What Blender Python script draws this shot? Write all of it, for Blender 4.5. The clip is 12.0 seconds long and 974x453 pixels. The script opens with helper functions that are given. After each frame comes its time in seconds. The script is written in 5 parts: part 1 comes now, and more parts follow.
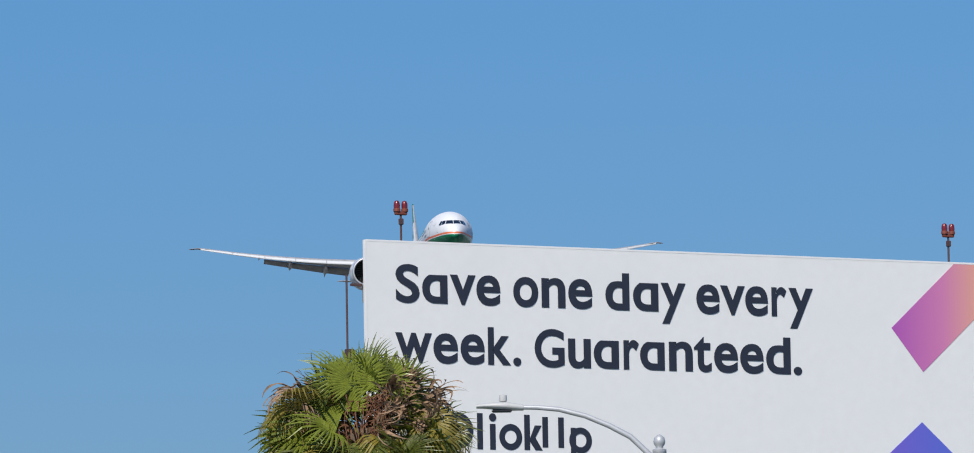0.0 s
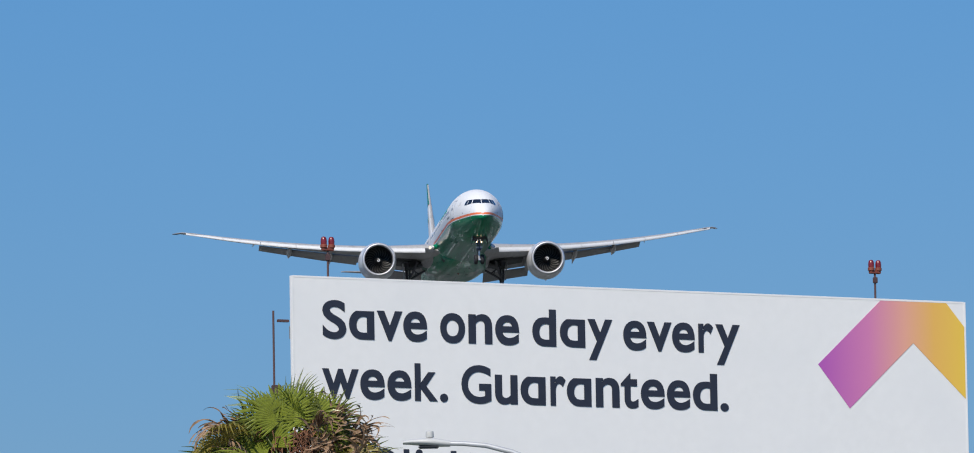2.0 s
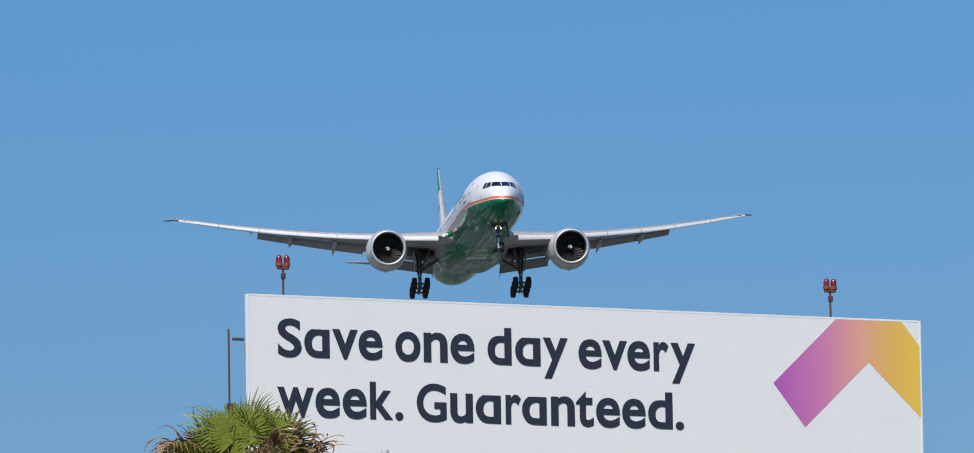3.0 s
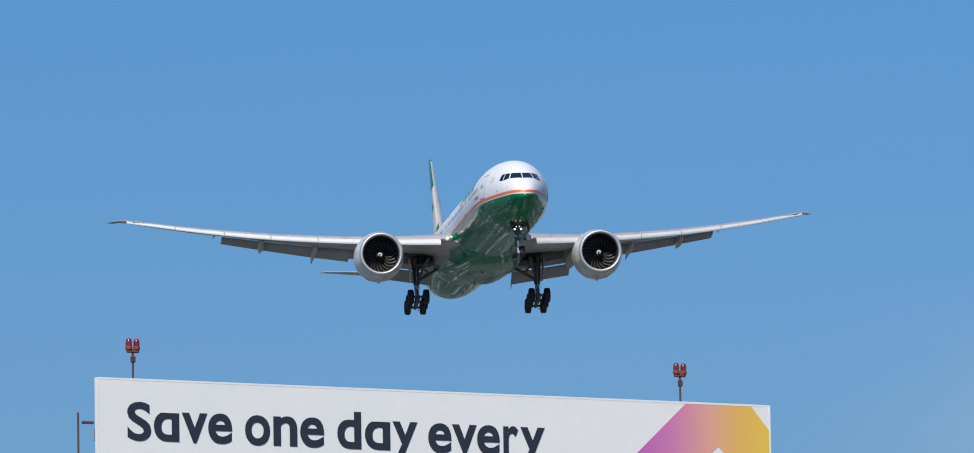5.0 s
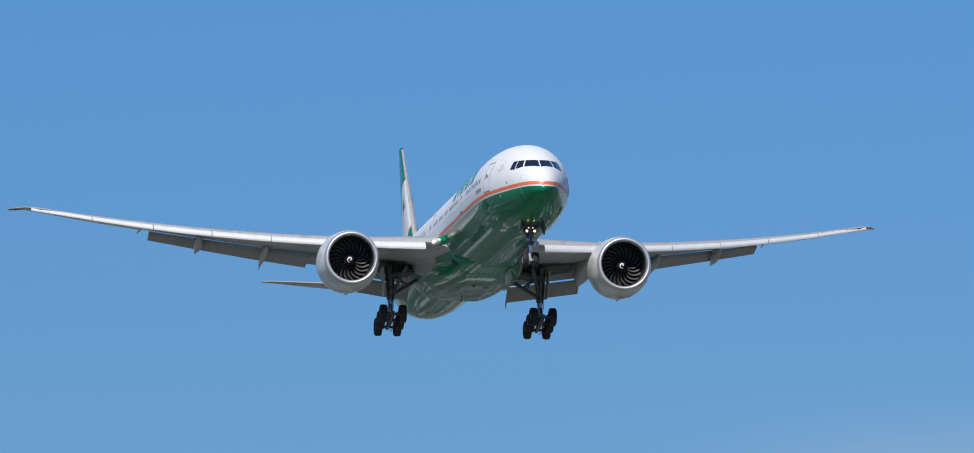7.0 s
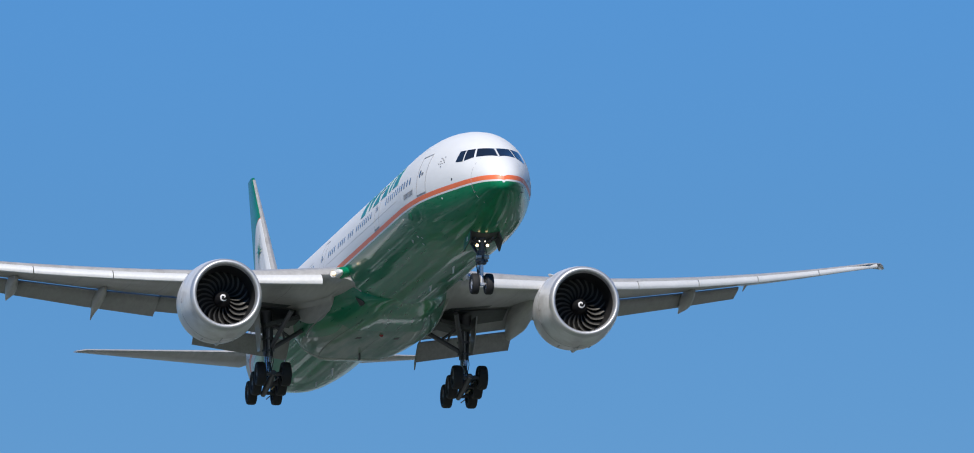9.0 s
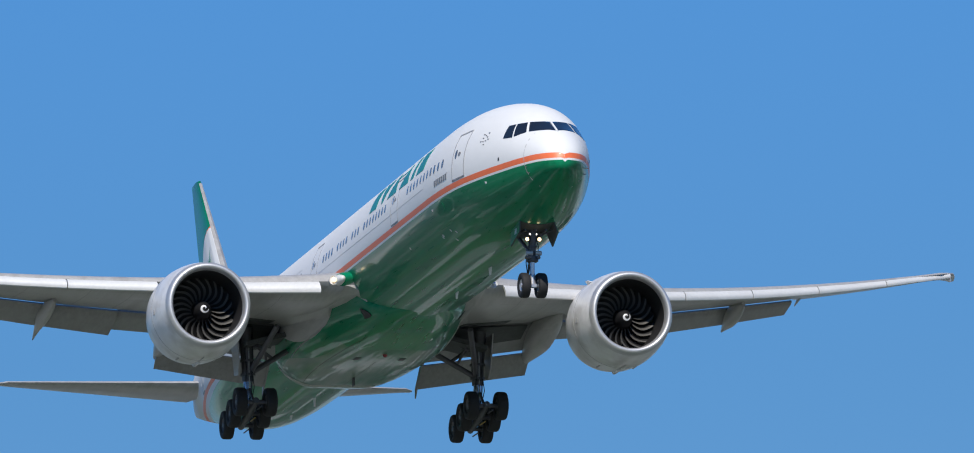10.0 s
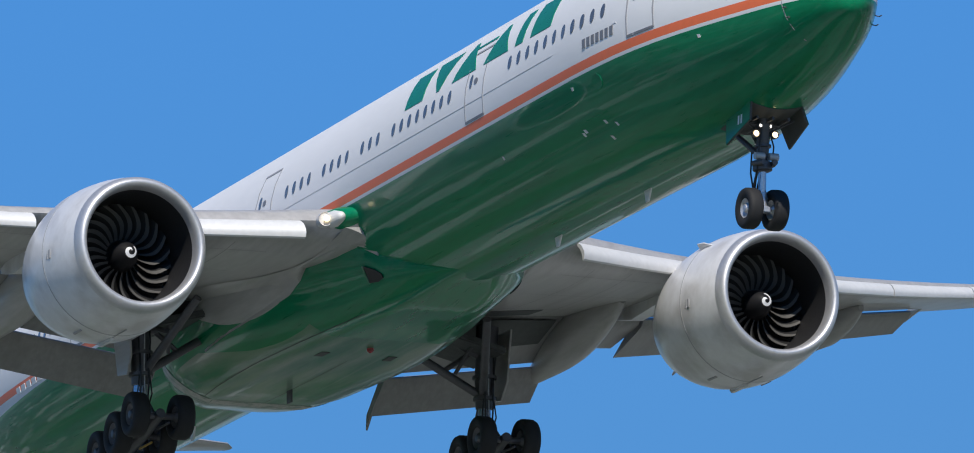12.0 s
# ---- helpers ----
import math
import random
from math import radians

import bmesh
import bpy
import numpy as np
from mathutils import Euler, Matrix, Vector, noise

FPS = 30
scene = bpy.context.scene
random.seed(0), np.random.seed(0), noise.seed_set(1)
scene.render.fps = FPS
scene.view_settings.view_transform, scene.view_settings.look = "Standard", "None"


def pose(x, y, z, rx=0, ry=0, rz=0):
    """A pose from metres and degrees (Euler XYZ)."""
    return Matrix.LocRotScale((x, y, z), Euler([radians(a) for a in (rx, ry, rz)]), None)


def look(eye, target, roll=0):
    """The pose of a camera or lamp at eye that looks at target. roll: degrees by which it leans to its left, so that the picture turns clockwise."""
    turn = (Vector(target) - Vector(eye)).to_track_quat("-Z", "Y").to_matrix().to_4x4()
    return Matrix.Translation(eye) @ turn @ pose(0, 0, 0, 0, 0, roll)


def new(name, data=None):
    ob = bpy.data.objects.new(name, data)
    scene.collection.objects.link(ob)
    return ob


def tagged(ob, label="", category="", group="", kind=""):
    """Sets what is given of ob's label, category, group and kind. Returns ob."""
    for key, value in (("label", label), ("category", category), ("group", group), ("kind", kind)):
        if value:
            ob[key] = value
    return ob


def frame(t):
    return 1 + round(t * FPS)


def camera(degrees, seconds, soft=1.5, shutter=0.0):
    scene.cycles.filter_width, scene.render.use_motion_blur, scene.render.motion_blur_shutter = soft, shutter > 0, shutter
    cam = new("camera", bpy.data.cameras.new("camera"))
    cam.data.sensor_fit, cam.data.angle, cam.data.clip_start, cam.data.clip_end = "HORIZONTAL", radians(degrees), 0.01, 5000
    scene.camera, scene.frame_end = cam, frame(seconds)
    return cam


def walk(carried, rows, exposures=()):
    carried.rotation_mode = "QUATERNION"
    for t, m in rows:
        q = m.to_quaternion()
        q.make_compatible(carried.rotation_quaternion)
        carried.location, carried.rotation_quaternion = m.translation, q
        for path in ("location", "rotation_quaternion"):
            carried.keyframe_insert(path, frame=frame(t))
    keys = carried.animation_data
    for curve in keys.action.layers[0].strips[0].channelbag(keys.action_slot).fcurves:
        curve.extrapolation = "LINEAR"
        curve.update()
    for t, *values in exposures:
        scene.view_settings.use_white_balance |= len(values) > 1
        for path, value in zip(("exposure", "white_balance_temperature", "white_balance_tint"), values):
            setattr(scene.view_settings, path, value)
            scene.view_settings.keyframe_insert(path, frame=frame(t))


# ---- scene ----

# ================= camera and its walk =================
EYE = Vector((0.0, 0.0, 1.6))
cam = camera(6.975, 12.0, soft=1.0)
AIM = [(0, -0.401, 5.725), (0.5, -0.297, 5.798), (1, -0.222, 5.865), (1.5, -0.077, 5.929),
       (2, 0.130, 5.975), (2.5, 0.323, 6.052), (3, 0.454, 6.102), (3.2, 0.536, 6.146),
       (4.8, 1.369, 6.610), (5, 1.545, 6.686), (5.5, 1.989, 6.877), (6, 2.436, 7.103),
       (6.5, 2.893, 7.343), (6.7, 3.054, 7.409), (8.3, 5.306, 8.398), (8.5, 5.728, 8.583),
       (9, 6.924, 9.066), (9.5, 8.047, 9.548), (10, 9.197, 10.122), (10.5, 10.795, 10.778),
       (11, 12.883, 11.672), (11.5, 15.257, 12.576), (12, 18.088, 13.340)]


def aim(pan, tilt):
    a, e = radians(pan), radians(tilt)
    return look(EYE, EYE + Vector((math.sin(a) * math.cos(e), math.cos(a) * math.cos(e), math.sin(e))), -0.958)


walk(cam, [(t, aim(p, e)) for t, p, e in AIM])

# ================= sky, sun, exposure =================
SUN_AZ, SUN_EL = 195.0, 43.0
world = bpy.data.worlds.new("sky")
scene.world = world
world.use_nodes = True
wn, wl = world.node_tree.nodes, world.node_tree.links
sky = wn.new("ShaderNodeTexSky")
sky.sky_type, sky.sun_disc = "NISHITA", False
sky.sun_elevation, sky.sun_rotation = radians(SUN_EL), radians(SUN_AZ)
sky.air_density, sky.dust_density, sky.ozone_density = 1.0, 0.0, 3.0
wn["Background"].inputs["Strength"].default_value = 0.10
# the coastal sky is deeper blue than the model's, a little paler at the horizon
way = wn.new("ShaderNodeTexCoord")
height = wn.new("ShaderNodeSeparateXYZ")
wl.new(way.outputs["Generated"], height.inputs[0])
hue = wn.new("ShaderNodeValToRGB")
rise = wn.new("ShaderNodeMapRange")
rise.inputs["From Min"].default_value, rise.inputs["From Max"].default_value = 0.06, 0.26
wl.new(height.outputs["Z"], rise.inputs["Value"])
wl.new(rise.outputs[0], hue.inputs["Fac"])
hue.color_ramp.elements[0].color = (0.295, 0.424, 0.630, 1)
hue.color_ramp.elements[1].color = (0.34, 0.775, 1.17, 1)
mid = hue.color_ramp.elements.new(0.5)
mid.color = (0.300, 0.555, 0.80, 1)
tint = wn.new("ShaderNodeMix")
tint.data_type, tint.blend_type = "RGBA", "MULTIPLY"
tint.inputs["Factor"].default_value = 1.0
wl.new(sky.outputs[0], tint.inputs["A"])
wl.new(hue.outputs["Color"], tint.inputs["B"])
# a thin bank of cloud low over the horizon
puffs = wn.new("ShaderNodeTexNoise")
puffs.inputs["Scale"].default_value, puffs.inputs["Detail"].default_value = 26.0, 6.0
wl.new(way.outputs["Generated"], puffs.inputs["Vector"])
low = wn.new("ShaderNodeMapRange")
low.interpolation_type = "SMOOTHSTEP"
low.inputs["From Min"].default_value, low.inputs["From Max"].default_value = 0.088, 0.112
low.inputs["To Min"].default_value, low.inputs["To Max"].default_value = 1.0, 0.0
wl.new(height.outputs["Z"], low.inputs["Value"])
east = wn.new("ShaderNodeMapRange")
east.interpolation_type = "SMOOTHSTEP"
east.inputs["From Min"].default_value, east.inputs["From Max"].default_value = 0.062, 0.12
wl.new(height.outputs["X"], east.inputs["Value"])
thick = wn.new("ShaderNodeMath")
thick.operation = "MULTIPLY"
wl.new(low.outputs[0], thick.inputs[0])
wl.new(east.outputs[0], thick.inputs[1])
veil = wn.new("ShaderNodeMath")
veil.operation = "MULTIPLY"
wl.new(thick.outputs[0], veil.inputs[0])
wl.new(puffs.outputs["Fac"], veil.inputs[1])
cloud = wn.new("ShaderNodeMix")
cloud.data_type = "RGBA"
cloud.inputs["B"].default_value = (4.2, 5.2, 6.4, 1)
wl.new(veil.outputs[0], cloud.inputs["Factor"])
wl.new(tint.outputs["Result"], cloud.inputs["A"])
wl.new(cloud.outputs["Result"], wn["Background"].inputs["Color"])

sun = new("sun", bpy.data.lights.new("sun", "SUN"))
sun.data.energy, sun.data.angle, sun.data.color = 4.4, radians(0.53), (1.0, 0.94, 0.84)
sa, se = radians(SUN_AZ), radians(SUN_EL)
sun.matrix_world = look((math.sin(sa) * math.cos(se) * 60, math.cos(sa) * math.cos(se) * 60, 60 * math.sin(se)), (0, 0, 0))
scene.view_settings.exposure = 0.0

# ================= materials =================


def material(name, color, rough=0.5, metal=0.0, vary=0.12, scale=1.0, grain=8.0, bump=0.0, coat=0.0, spec=0.5, stretch=(1, 1, 1), dirt=None, dirt_amount=0.0, dirt_from=0.5, emit=0.0, emit_color=None):
    """A surface with stains at one scale, grain at a finer one, and relief."""
    m = bpy.data.materials.new(name)
    m.use_nodes = True
    n, l = m.node_tree.nodes, m.node_tree.links
    b = n["Principled BSDF"]
    b.inputs["Metallic"].default_value = metal
    b.inputs["Coat Weight"].default_value = coat
    b.inputs["Coat Roughness"].default_value = 0.035
    b.inputs["Specular IOR Level"].default_value = spec
    tc = n.new("ShaderNodeTexCoord")
    mp = n.new("ShaderNodeMapping")
    mp.inputs["Scale"].default_value = stretch
    l.new(tc.outputs["Object"], mp.inputs["Vector"])
    big = n.new("ShaderNodeTexNoise")
    big.inputs["Scale"].default_value, big.inputs["Detail"].default_value = scale, 5.0
    fine = n.new("ShaderNodeTexNoise")
    fine.inputs["Scale"].default_value, fine.inputs["Detail"].default_value = scale * grain, 4.0
    l.new(mp.outputs[0], big.inputs["Vector"])
    l.new(mp.outputs[0], fine.inputs["Vector"])
    mul = n.new("ShaderNodeMath")
    mul.operation = "ADD"
    l.new(big.outputs["Fac"], mul.inputs[0])
    l.new(fine.outputs["Fac"], mul.inputs[1])
    rng = n.new("ShaderNodeMapRange")
    rng.inputs["From Min"].default_value, rng.inputs["From Max"].default_value = 0.6, 1.4
    rng.inputs["To Min"].default_value, rng.inputs["To Max"].default_value = 1 - vary, 1 + vary
    l.new(mul.outputs[0], rng.inputs["Value"])
    mix = n.new("ShaderNodeVectorMath")
    mix.operation = "SCALE"
    mix.inputs[0].default_value = color
    l.new(rng.outputs[0], mix.inputs["Scale"])
    out = mix.outputs[0]
    if dirt:
        dr = n.new("ShaderNodeMapRange")
        dr.inputs["From Min"].default_value, dr.inputs["From Max"].default_value = dirt_from, dirt_from + 0.22
        dr.inputs["To Max"].default_value = dirt_amount
        l.new(big.outputs["Fac"], dr.inputs["Value"])
        dm = n.new("ShaderNodeMix")
        dm.data_type = "RGBA"
        l.new(dr.outputs[0], dm.inputs["Factor"])
        l.new(out, dm.inputs["A"])
        dm.inputs["B"].default_value = (*dirt, 1)
        out = dm.outputs["Result"]
    l.new(out, b.inputs["Base Color"])
    rr = n.new("ShaderNodeMapRange")
    rr.inputs["To Min"].default_value, rr.inputs["To Max"].default_value = max(0.02, rough - 0.08), min(1, rough + 0.08)
    l.new(fine.outputs["Fac"], rr.inputs["Value"])
    l.new(rr.outputs[0], b.inputs["Roughness"])
    if bump:
        bp = n.new("ShaderNodeBump")
        bp.inputs["Strength"].default_value = bump
        bp.inputs["Distance"].default_value = 0.02
        l.new(fine.outputs["Fac"], bp.inputs["Height"])
        l.new(bp.outputs[0], b.inputs["Normal"])
    if emit:
        b.inputs["Emission Color"].default_value = (*(emit_color or color), 1)
        b.inputs["Emission Strength"].default_value = emit
    return m


def gradient(name, stops, axis, start, end, rough=0.5):
    """Printed colours that run along one axis of the thing."""
    m = material(name, (0.5, 0.5, 0.5), rough)
    n, l = m.node_tree.nodes, m.node_tree.links
    tc = n.new("ShaderNodeTexCoord")
    sp = n.new("ShaderNodeSeparateXYZ")
    rg = n.new("ShaderNodeMapRange")
    rg.inputs["From Min"].default_value, rg.inputs["From Max"].default_value = start, end
    cr = n.new("ShaderNodeValToRGB")
    while len(cr.color_ramp.elements) < len(stops):
        cr.color_ramp.elements.new(0.5)
    for e, (p, c) in zip(cr.color_ramp.elements, stops):
        e.position, e.color = p, (*c, 1)
    l.new(tc.outputs["Object"], sp.inputs[0])
    l.new(sp.outputs[axis], rg.inputs["Value"])
    l.new(rg.outputs[0], cr.inputs["Fac"])
    l.new(cr.outputs["Color"], n["Principled BSDF"].inputs["Base Color"])
    return m


WHITE = material("white_paint", (0.72, 0.725, 0.735), 0.5, vary=0.03, scale=0.35, grain=10, coat=0.0, spec=0.15, stretch=(0.3, 1, 1), dirt=(0.66, 0.655, 0.64), dirt_amount=0.3)
GREEN = material("green_paint", (0.002, 0.20, 0.088), 0.3, vary=0.2, scale=1.3, grain=5, coat=0.48, spec=0.1, stretch=(0.07, 1, 1), dirt=(0.004, 0.10, 0.046), dirt_amount=0.5)
ORANGE = material("orange_paint", (0.82, 0.17, 0.06), 0.45, vary=0.06, scale=0.6, coat=0.05)
WING_GREY = material("wing_grey_paint", (0.40, 0.39, 0.38), 0.34, vary=0.2, scale=1.1, grain=6, coat=0.1, stretch=(0.12, 1, 1), dirt=(0.19, 0.175, 0.165), dirt_amount=0.6)
# wing grey darkened: the shade on the down-turned flaps is put into the colour
FLAP_SHADE_GREY = material("shaded_flap_grey_paint", (0.27, 0.265, 0.265), 0.4, vary=0.2, scale=1.1, grain=6, stretch=(0.2, 1, 1), dirt=(0.15, 0.14, 0.135), dirt_amount=0.6)
WING_DARK = material("wing_seam", (0.20, 0.195, 0.19), 0.5, vary=0.1, scale=2.0)
SLAT = material("bare_slat_metal", (0.64, 0.64, 0.635), 0.55, metal=0.1, vary=0.07, scale=0.8)
NACELLE = material("nacelle_paint", (0.70, 0.70, 0.71), 0.36, vary=0.07, scale=0.8, grain=6, coat=0.25, dirt=(0.36, 0.34, 0.32), dirt_amount=0.6, dirt_from=0.44)
LIP = material("polished_metal", (0.58, 0.58, 0.59), 0.48, metal=0.7, vary=0.06, scale=1.5)
# lining and titanium edges are set extra dark: the inlet's shade is in their colours
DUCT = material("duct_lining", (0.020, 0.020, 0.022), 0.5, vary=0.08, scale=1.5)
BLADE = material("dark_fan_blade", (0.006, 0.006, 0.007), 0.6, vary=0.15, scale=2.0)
BLADE_EDGE = material("titanium_edge", (0.078, 0.076, 0.073), 0.55, metal=0.0, vary=0.1, scale=2.0)
BLACK = material("black_rubberised", (0.012, 0.012, 0.014), 0.45, vary=0.15, scale=2.0)
TYRE = material("tyre_rubber", (0.013, 0.013, 0.0145), 0.75, vary=0.2, scale=4.0, bump=0.2)
RIM = material("wheel_rim", (0.5, 0.5, 0.52), 0.38, metal=0.6, vary=0.12, scale=4.0)
STRUT = material("gear_steel", (0.10, 0.10, 0.11), 0.45, metal=0.3, vary=0.2, scale=3.0, dirt=(0.07, 0.06, 0.06), dirt_amount=0.6)
CHROME = material("chrome_piston", (0.42, 0.48, 0.60), 0.22, metal=0.9, vary=0.05, scale=3.0)
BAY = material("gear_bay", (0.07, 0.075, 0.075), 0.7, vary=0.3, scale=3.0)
GLASS_DARK = material("cockpit_glass", (0.012, 0.013, 0.015), 0.08, vary=0.05, scale=2.0, coat=1.0)
CABIN = material("cabin_window", (0.10, 0.11, 0.13), 0.2, vary=0.2, scale=1.0, coat=0.6)
SEAM = material("panel_seam", (0.34, 0.34, 0.35), 0.5, vary=0.1, scale=2.0)
SEAM_PALE = material("lap_joint", (0.67, 0.67, 0.68), 0.5, vary=0.1, scale=2.0)
LETTER_GREEN = material("green_lettering", (0.004, 0.205, 0.09), 0.3, vary=0.05, scale=1.0, coat=0.3)
LETTER_GREY = material("grey_lettering", (0.18, 0.18, 0.19), 0.4, vary=0.05, scale=1.0)
LAMP_WARM = material("landing_light", (1.0, 0.85, 0.6), 0.3, emit=1.7, emit_color=(1.0, 0.76, 0.40))
LAMP_NOSE = material("nose_light", (1.0, 0.9, 0.7), 0.3, emit=4.0, emit_color=(1.0, 0.76, 0.38))
LAMP_WHITE = material("taxi_light", (0.9, 0.9, 0.9), 0.3, emit=1.6, emit_color=(1.0, 0.94, 0.82))
NAV_RED = material("red_lens", (0.25, 0.01, 0.015), 0.2, vary=0.1, scale=8.0, coat=0.5)
YELLOW = material("zinc_yellow", (0.45, 0.30, 0.06), 0.5, vary=0.2, scale=5.0)

BOARD = material("billboard_vinyl", (0.80, 0.785, 0.765), 0.55, vary=0.03, scale=0.5, grain=8, bump=0.05, dirt=(0.68, 0.68, 0.68), dirt_amount=0.3)
INK = material("dark_print", (0.020, 0.024, 0.040), 0.55, vary=0.12, scale=1.0)
STEEL = material("painted_steel", (0.22, 0.22, 0.22), 0.6, vary=0.15, scale=1.0, bump=0.1)
RUST = material("rusty_pipe", (0.085, 0.045, 0.045), 0.75, vary=0.3, scale=6.0, bump=0.3)
BEACON = material("beacon_red_glass", (0.17, 0.010, 0.010), 0.25, vary=0.2, scale=9.0, coat=0.5)
BEACON_BASE = material("beacon_red_housing", (0.20, 0.05, 0.03), 0.55, vary=0.2, scale=9.0)
GALV = material("galvanised_steel", (0.46, 0.47, 0.48), 0.5, metal=0.25, vary=0.1, scale=6.0, bump=0.1)
LAMP_BODY = material("lamp_housing", (0.52, 0.52, 0.50), 0.5, vary=0.08, scale=5.0)
ASPHALT = material("asphalt_and_concrete", (0.12, 0.12, 0.11), 0.9, vary=0.3, scale=0.03, grain=6.0, bump=0.2)


def town_ground(m):
    """Unseen patches of road, roof, lawn and yard, invented to shape the airliner's reflections."""
    n, l = m.node_tree.nodes, m.node_tree.links
    tc = n.new("ShaderNodeTexCoord")
    lots = n.new("ShaderNodeMapping")
    lots.inputs["Scale"].default_value = (0.075, 0.022, 1.0)
    lots.inputs["Rotation"].default_value = (0, 0, radians(5.2))
    l.new(tc.outputs["Object"], lots.inputs["Vector"])
    cells = n.new("ShaderNodeTexVoronoi")
    cells.inputs["Scale"].default_value = 1.0
    l.new(lots.outputs[0], cells.inputs["Vector"])
    pick = n.new("ShaderNodeSeparateColor")
    l.new(cells.outputs["Color"], pick.inputs[0])
    def palette(stops):
        ramp = n.new("ShaderNodeValToRGB")
        ramp.color_ramp.interpolation = "CONSTANT"
        while len(ramp.color_ramp.elements) < len(stops):
            ramp.color_ramp.elements.new(0.5)
        for e, (p, c) in zip(ramp.color_ramp.elements, stops):
            e.position, e.color = p, (*c, 1)
        l.new(pick.outputs[0], ramp.inputs["Fac"])
        return ramp.outputs["Color"]
    # lawns and roads near, roofs and yards beyond: invented tones, set for underside bounce and reflections
    lawns = palette([(0.0, (0.055, 0.10, 0.03)), (0.28, (0.08, 0.08, 0.082)), (0.52, (0.16, 0.165, 0.13)), (0.74, (0.27, 0.265, 0.25)), (0.90, (0.52, 0.51, 0.48))])
    roofs = palette([(0.0, (0.03, 0.04, 0.02)), (0.32, (0.05, 0.05, 0.05)), (0.58, (0.10, 0.10, 0.095)), (0.78, (0.20, 0.195, 0.185)), (0.89, (0.60, 0.585, 0.56))])
    at = n.new("ShaderNodeSeparateXYZ")
    l.new(tc.outputs["Object"], at.inputs[0])
    edge = n.new("ShaderNodeMapRange")
    edge.inputs["From Min"].default_value, edge.inputs["From Max"].default_value = 600.0, 680.0
    l.new(at.outputs["Y"], edge.inputs["Value"])
    both = n.new("ShaderNodeMix")
    both.data_type = "RGBA"
    l.new(edge.outputs[0], both.inputs["Factor"])
    l.new(lawns, both.inputs["A"])
    l.new(roofs, both.inputs["B"])
    l.new(both.outputs["Result"], n["Principled BSDF"].inputs["Base Color"])


town_ground(ASPHALT)
BARK = material("palm_bark", (0.16, 0.12, 0.085), 0.9, vary=0.35, scale=3.0, bump=0.6, stretch=(1, 1, 4))
FROND = material("palm_leaf", (0.105, 0.125, 0.02), 0.34, vary=0.55, scale=2.2, grain=6)
FROND_YOUNG = material("young_palm_leaf", (0.20, 0.235, 0.03), 0.34, vary=0.35, scale=2.2, grain=6)
FROND_OLD = material("yellowing_palm_leaf", (0.25, 0.20, 0.035), 0.45, vary=0.5, scale=2.5, grain=6)
FROND_DRY = material("dry_palm_leaf", (0.27, 0.17, 0.10), 0.8, vary=0.5, scale=4.0, grain=6)
WORN_SEAL = material("worn_sealant", (0.46, 0.46, 0.42), 0.6, vary=0.3, scale=3.0, grain=6, dirt=(0.05, 0.14, 0.09), dirt_amount=0.8, dirt_from=0.47)
FIBRE = material("palm_fibre", (0.19, 0.085, 0.045), 0.9, vary=0.4, scale=5.0, bump=0.5)
GULL_WHITE = material("white_feathers", (0.70, 0.67, 0.62), 0.7, vary=0.12, scale=9.0)
# white lining darkened: the underwing shade is put into the colour
GULL_UNDER = material("shaded_wing_lining", (0.40, 0.375, 0.34), 0.7, vary=0.2, scale=7.0)
GULL_TAIL = material("brown_grey_tail", (0.24, 0.21, 0.18), 0.7, vary=0.25, scale=9.0)
GULL_GREY = material("grey_feathers", (0.16, 0.155, 0.15), 0.7, vary=0.15, scale=9.0)
GULL_BLACK = material("black_feathers", (0.018, 0.017, 0.018), 0.7, vary=0.2, scale=9.0)
GULL_BILL = material("yellow_bill", (0.55, 0.32, 0.06), 0.5, vary=0.1, scale=20.0)


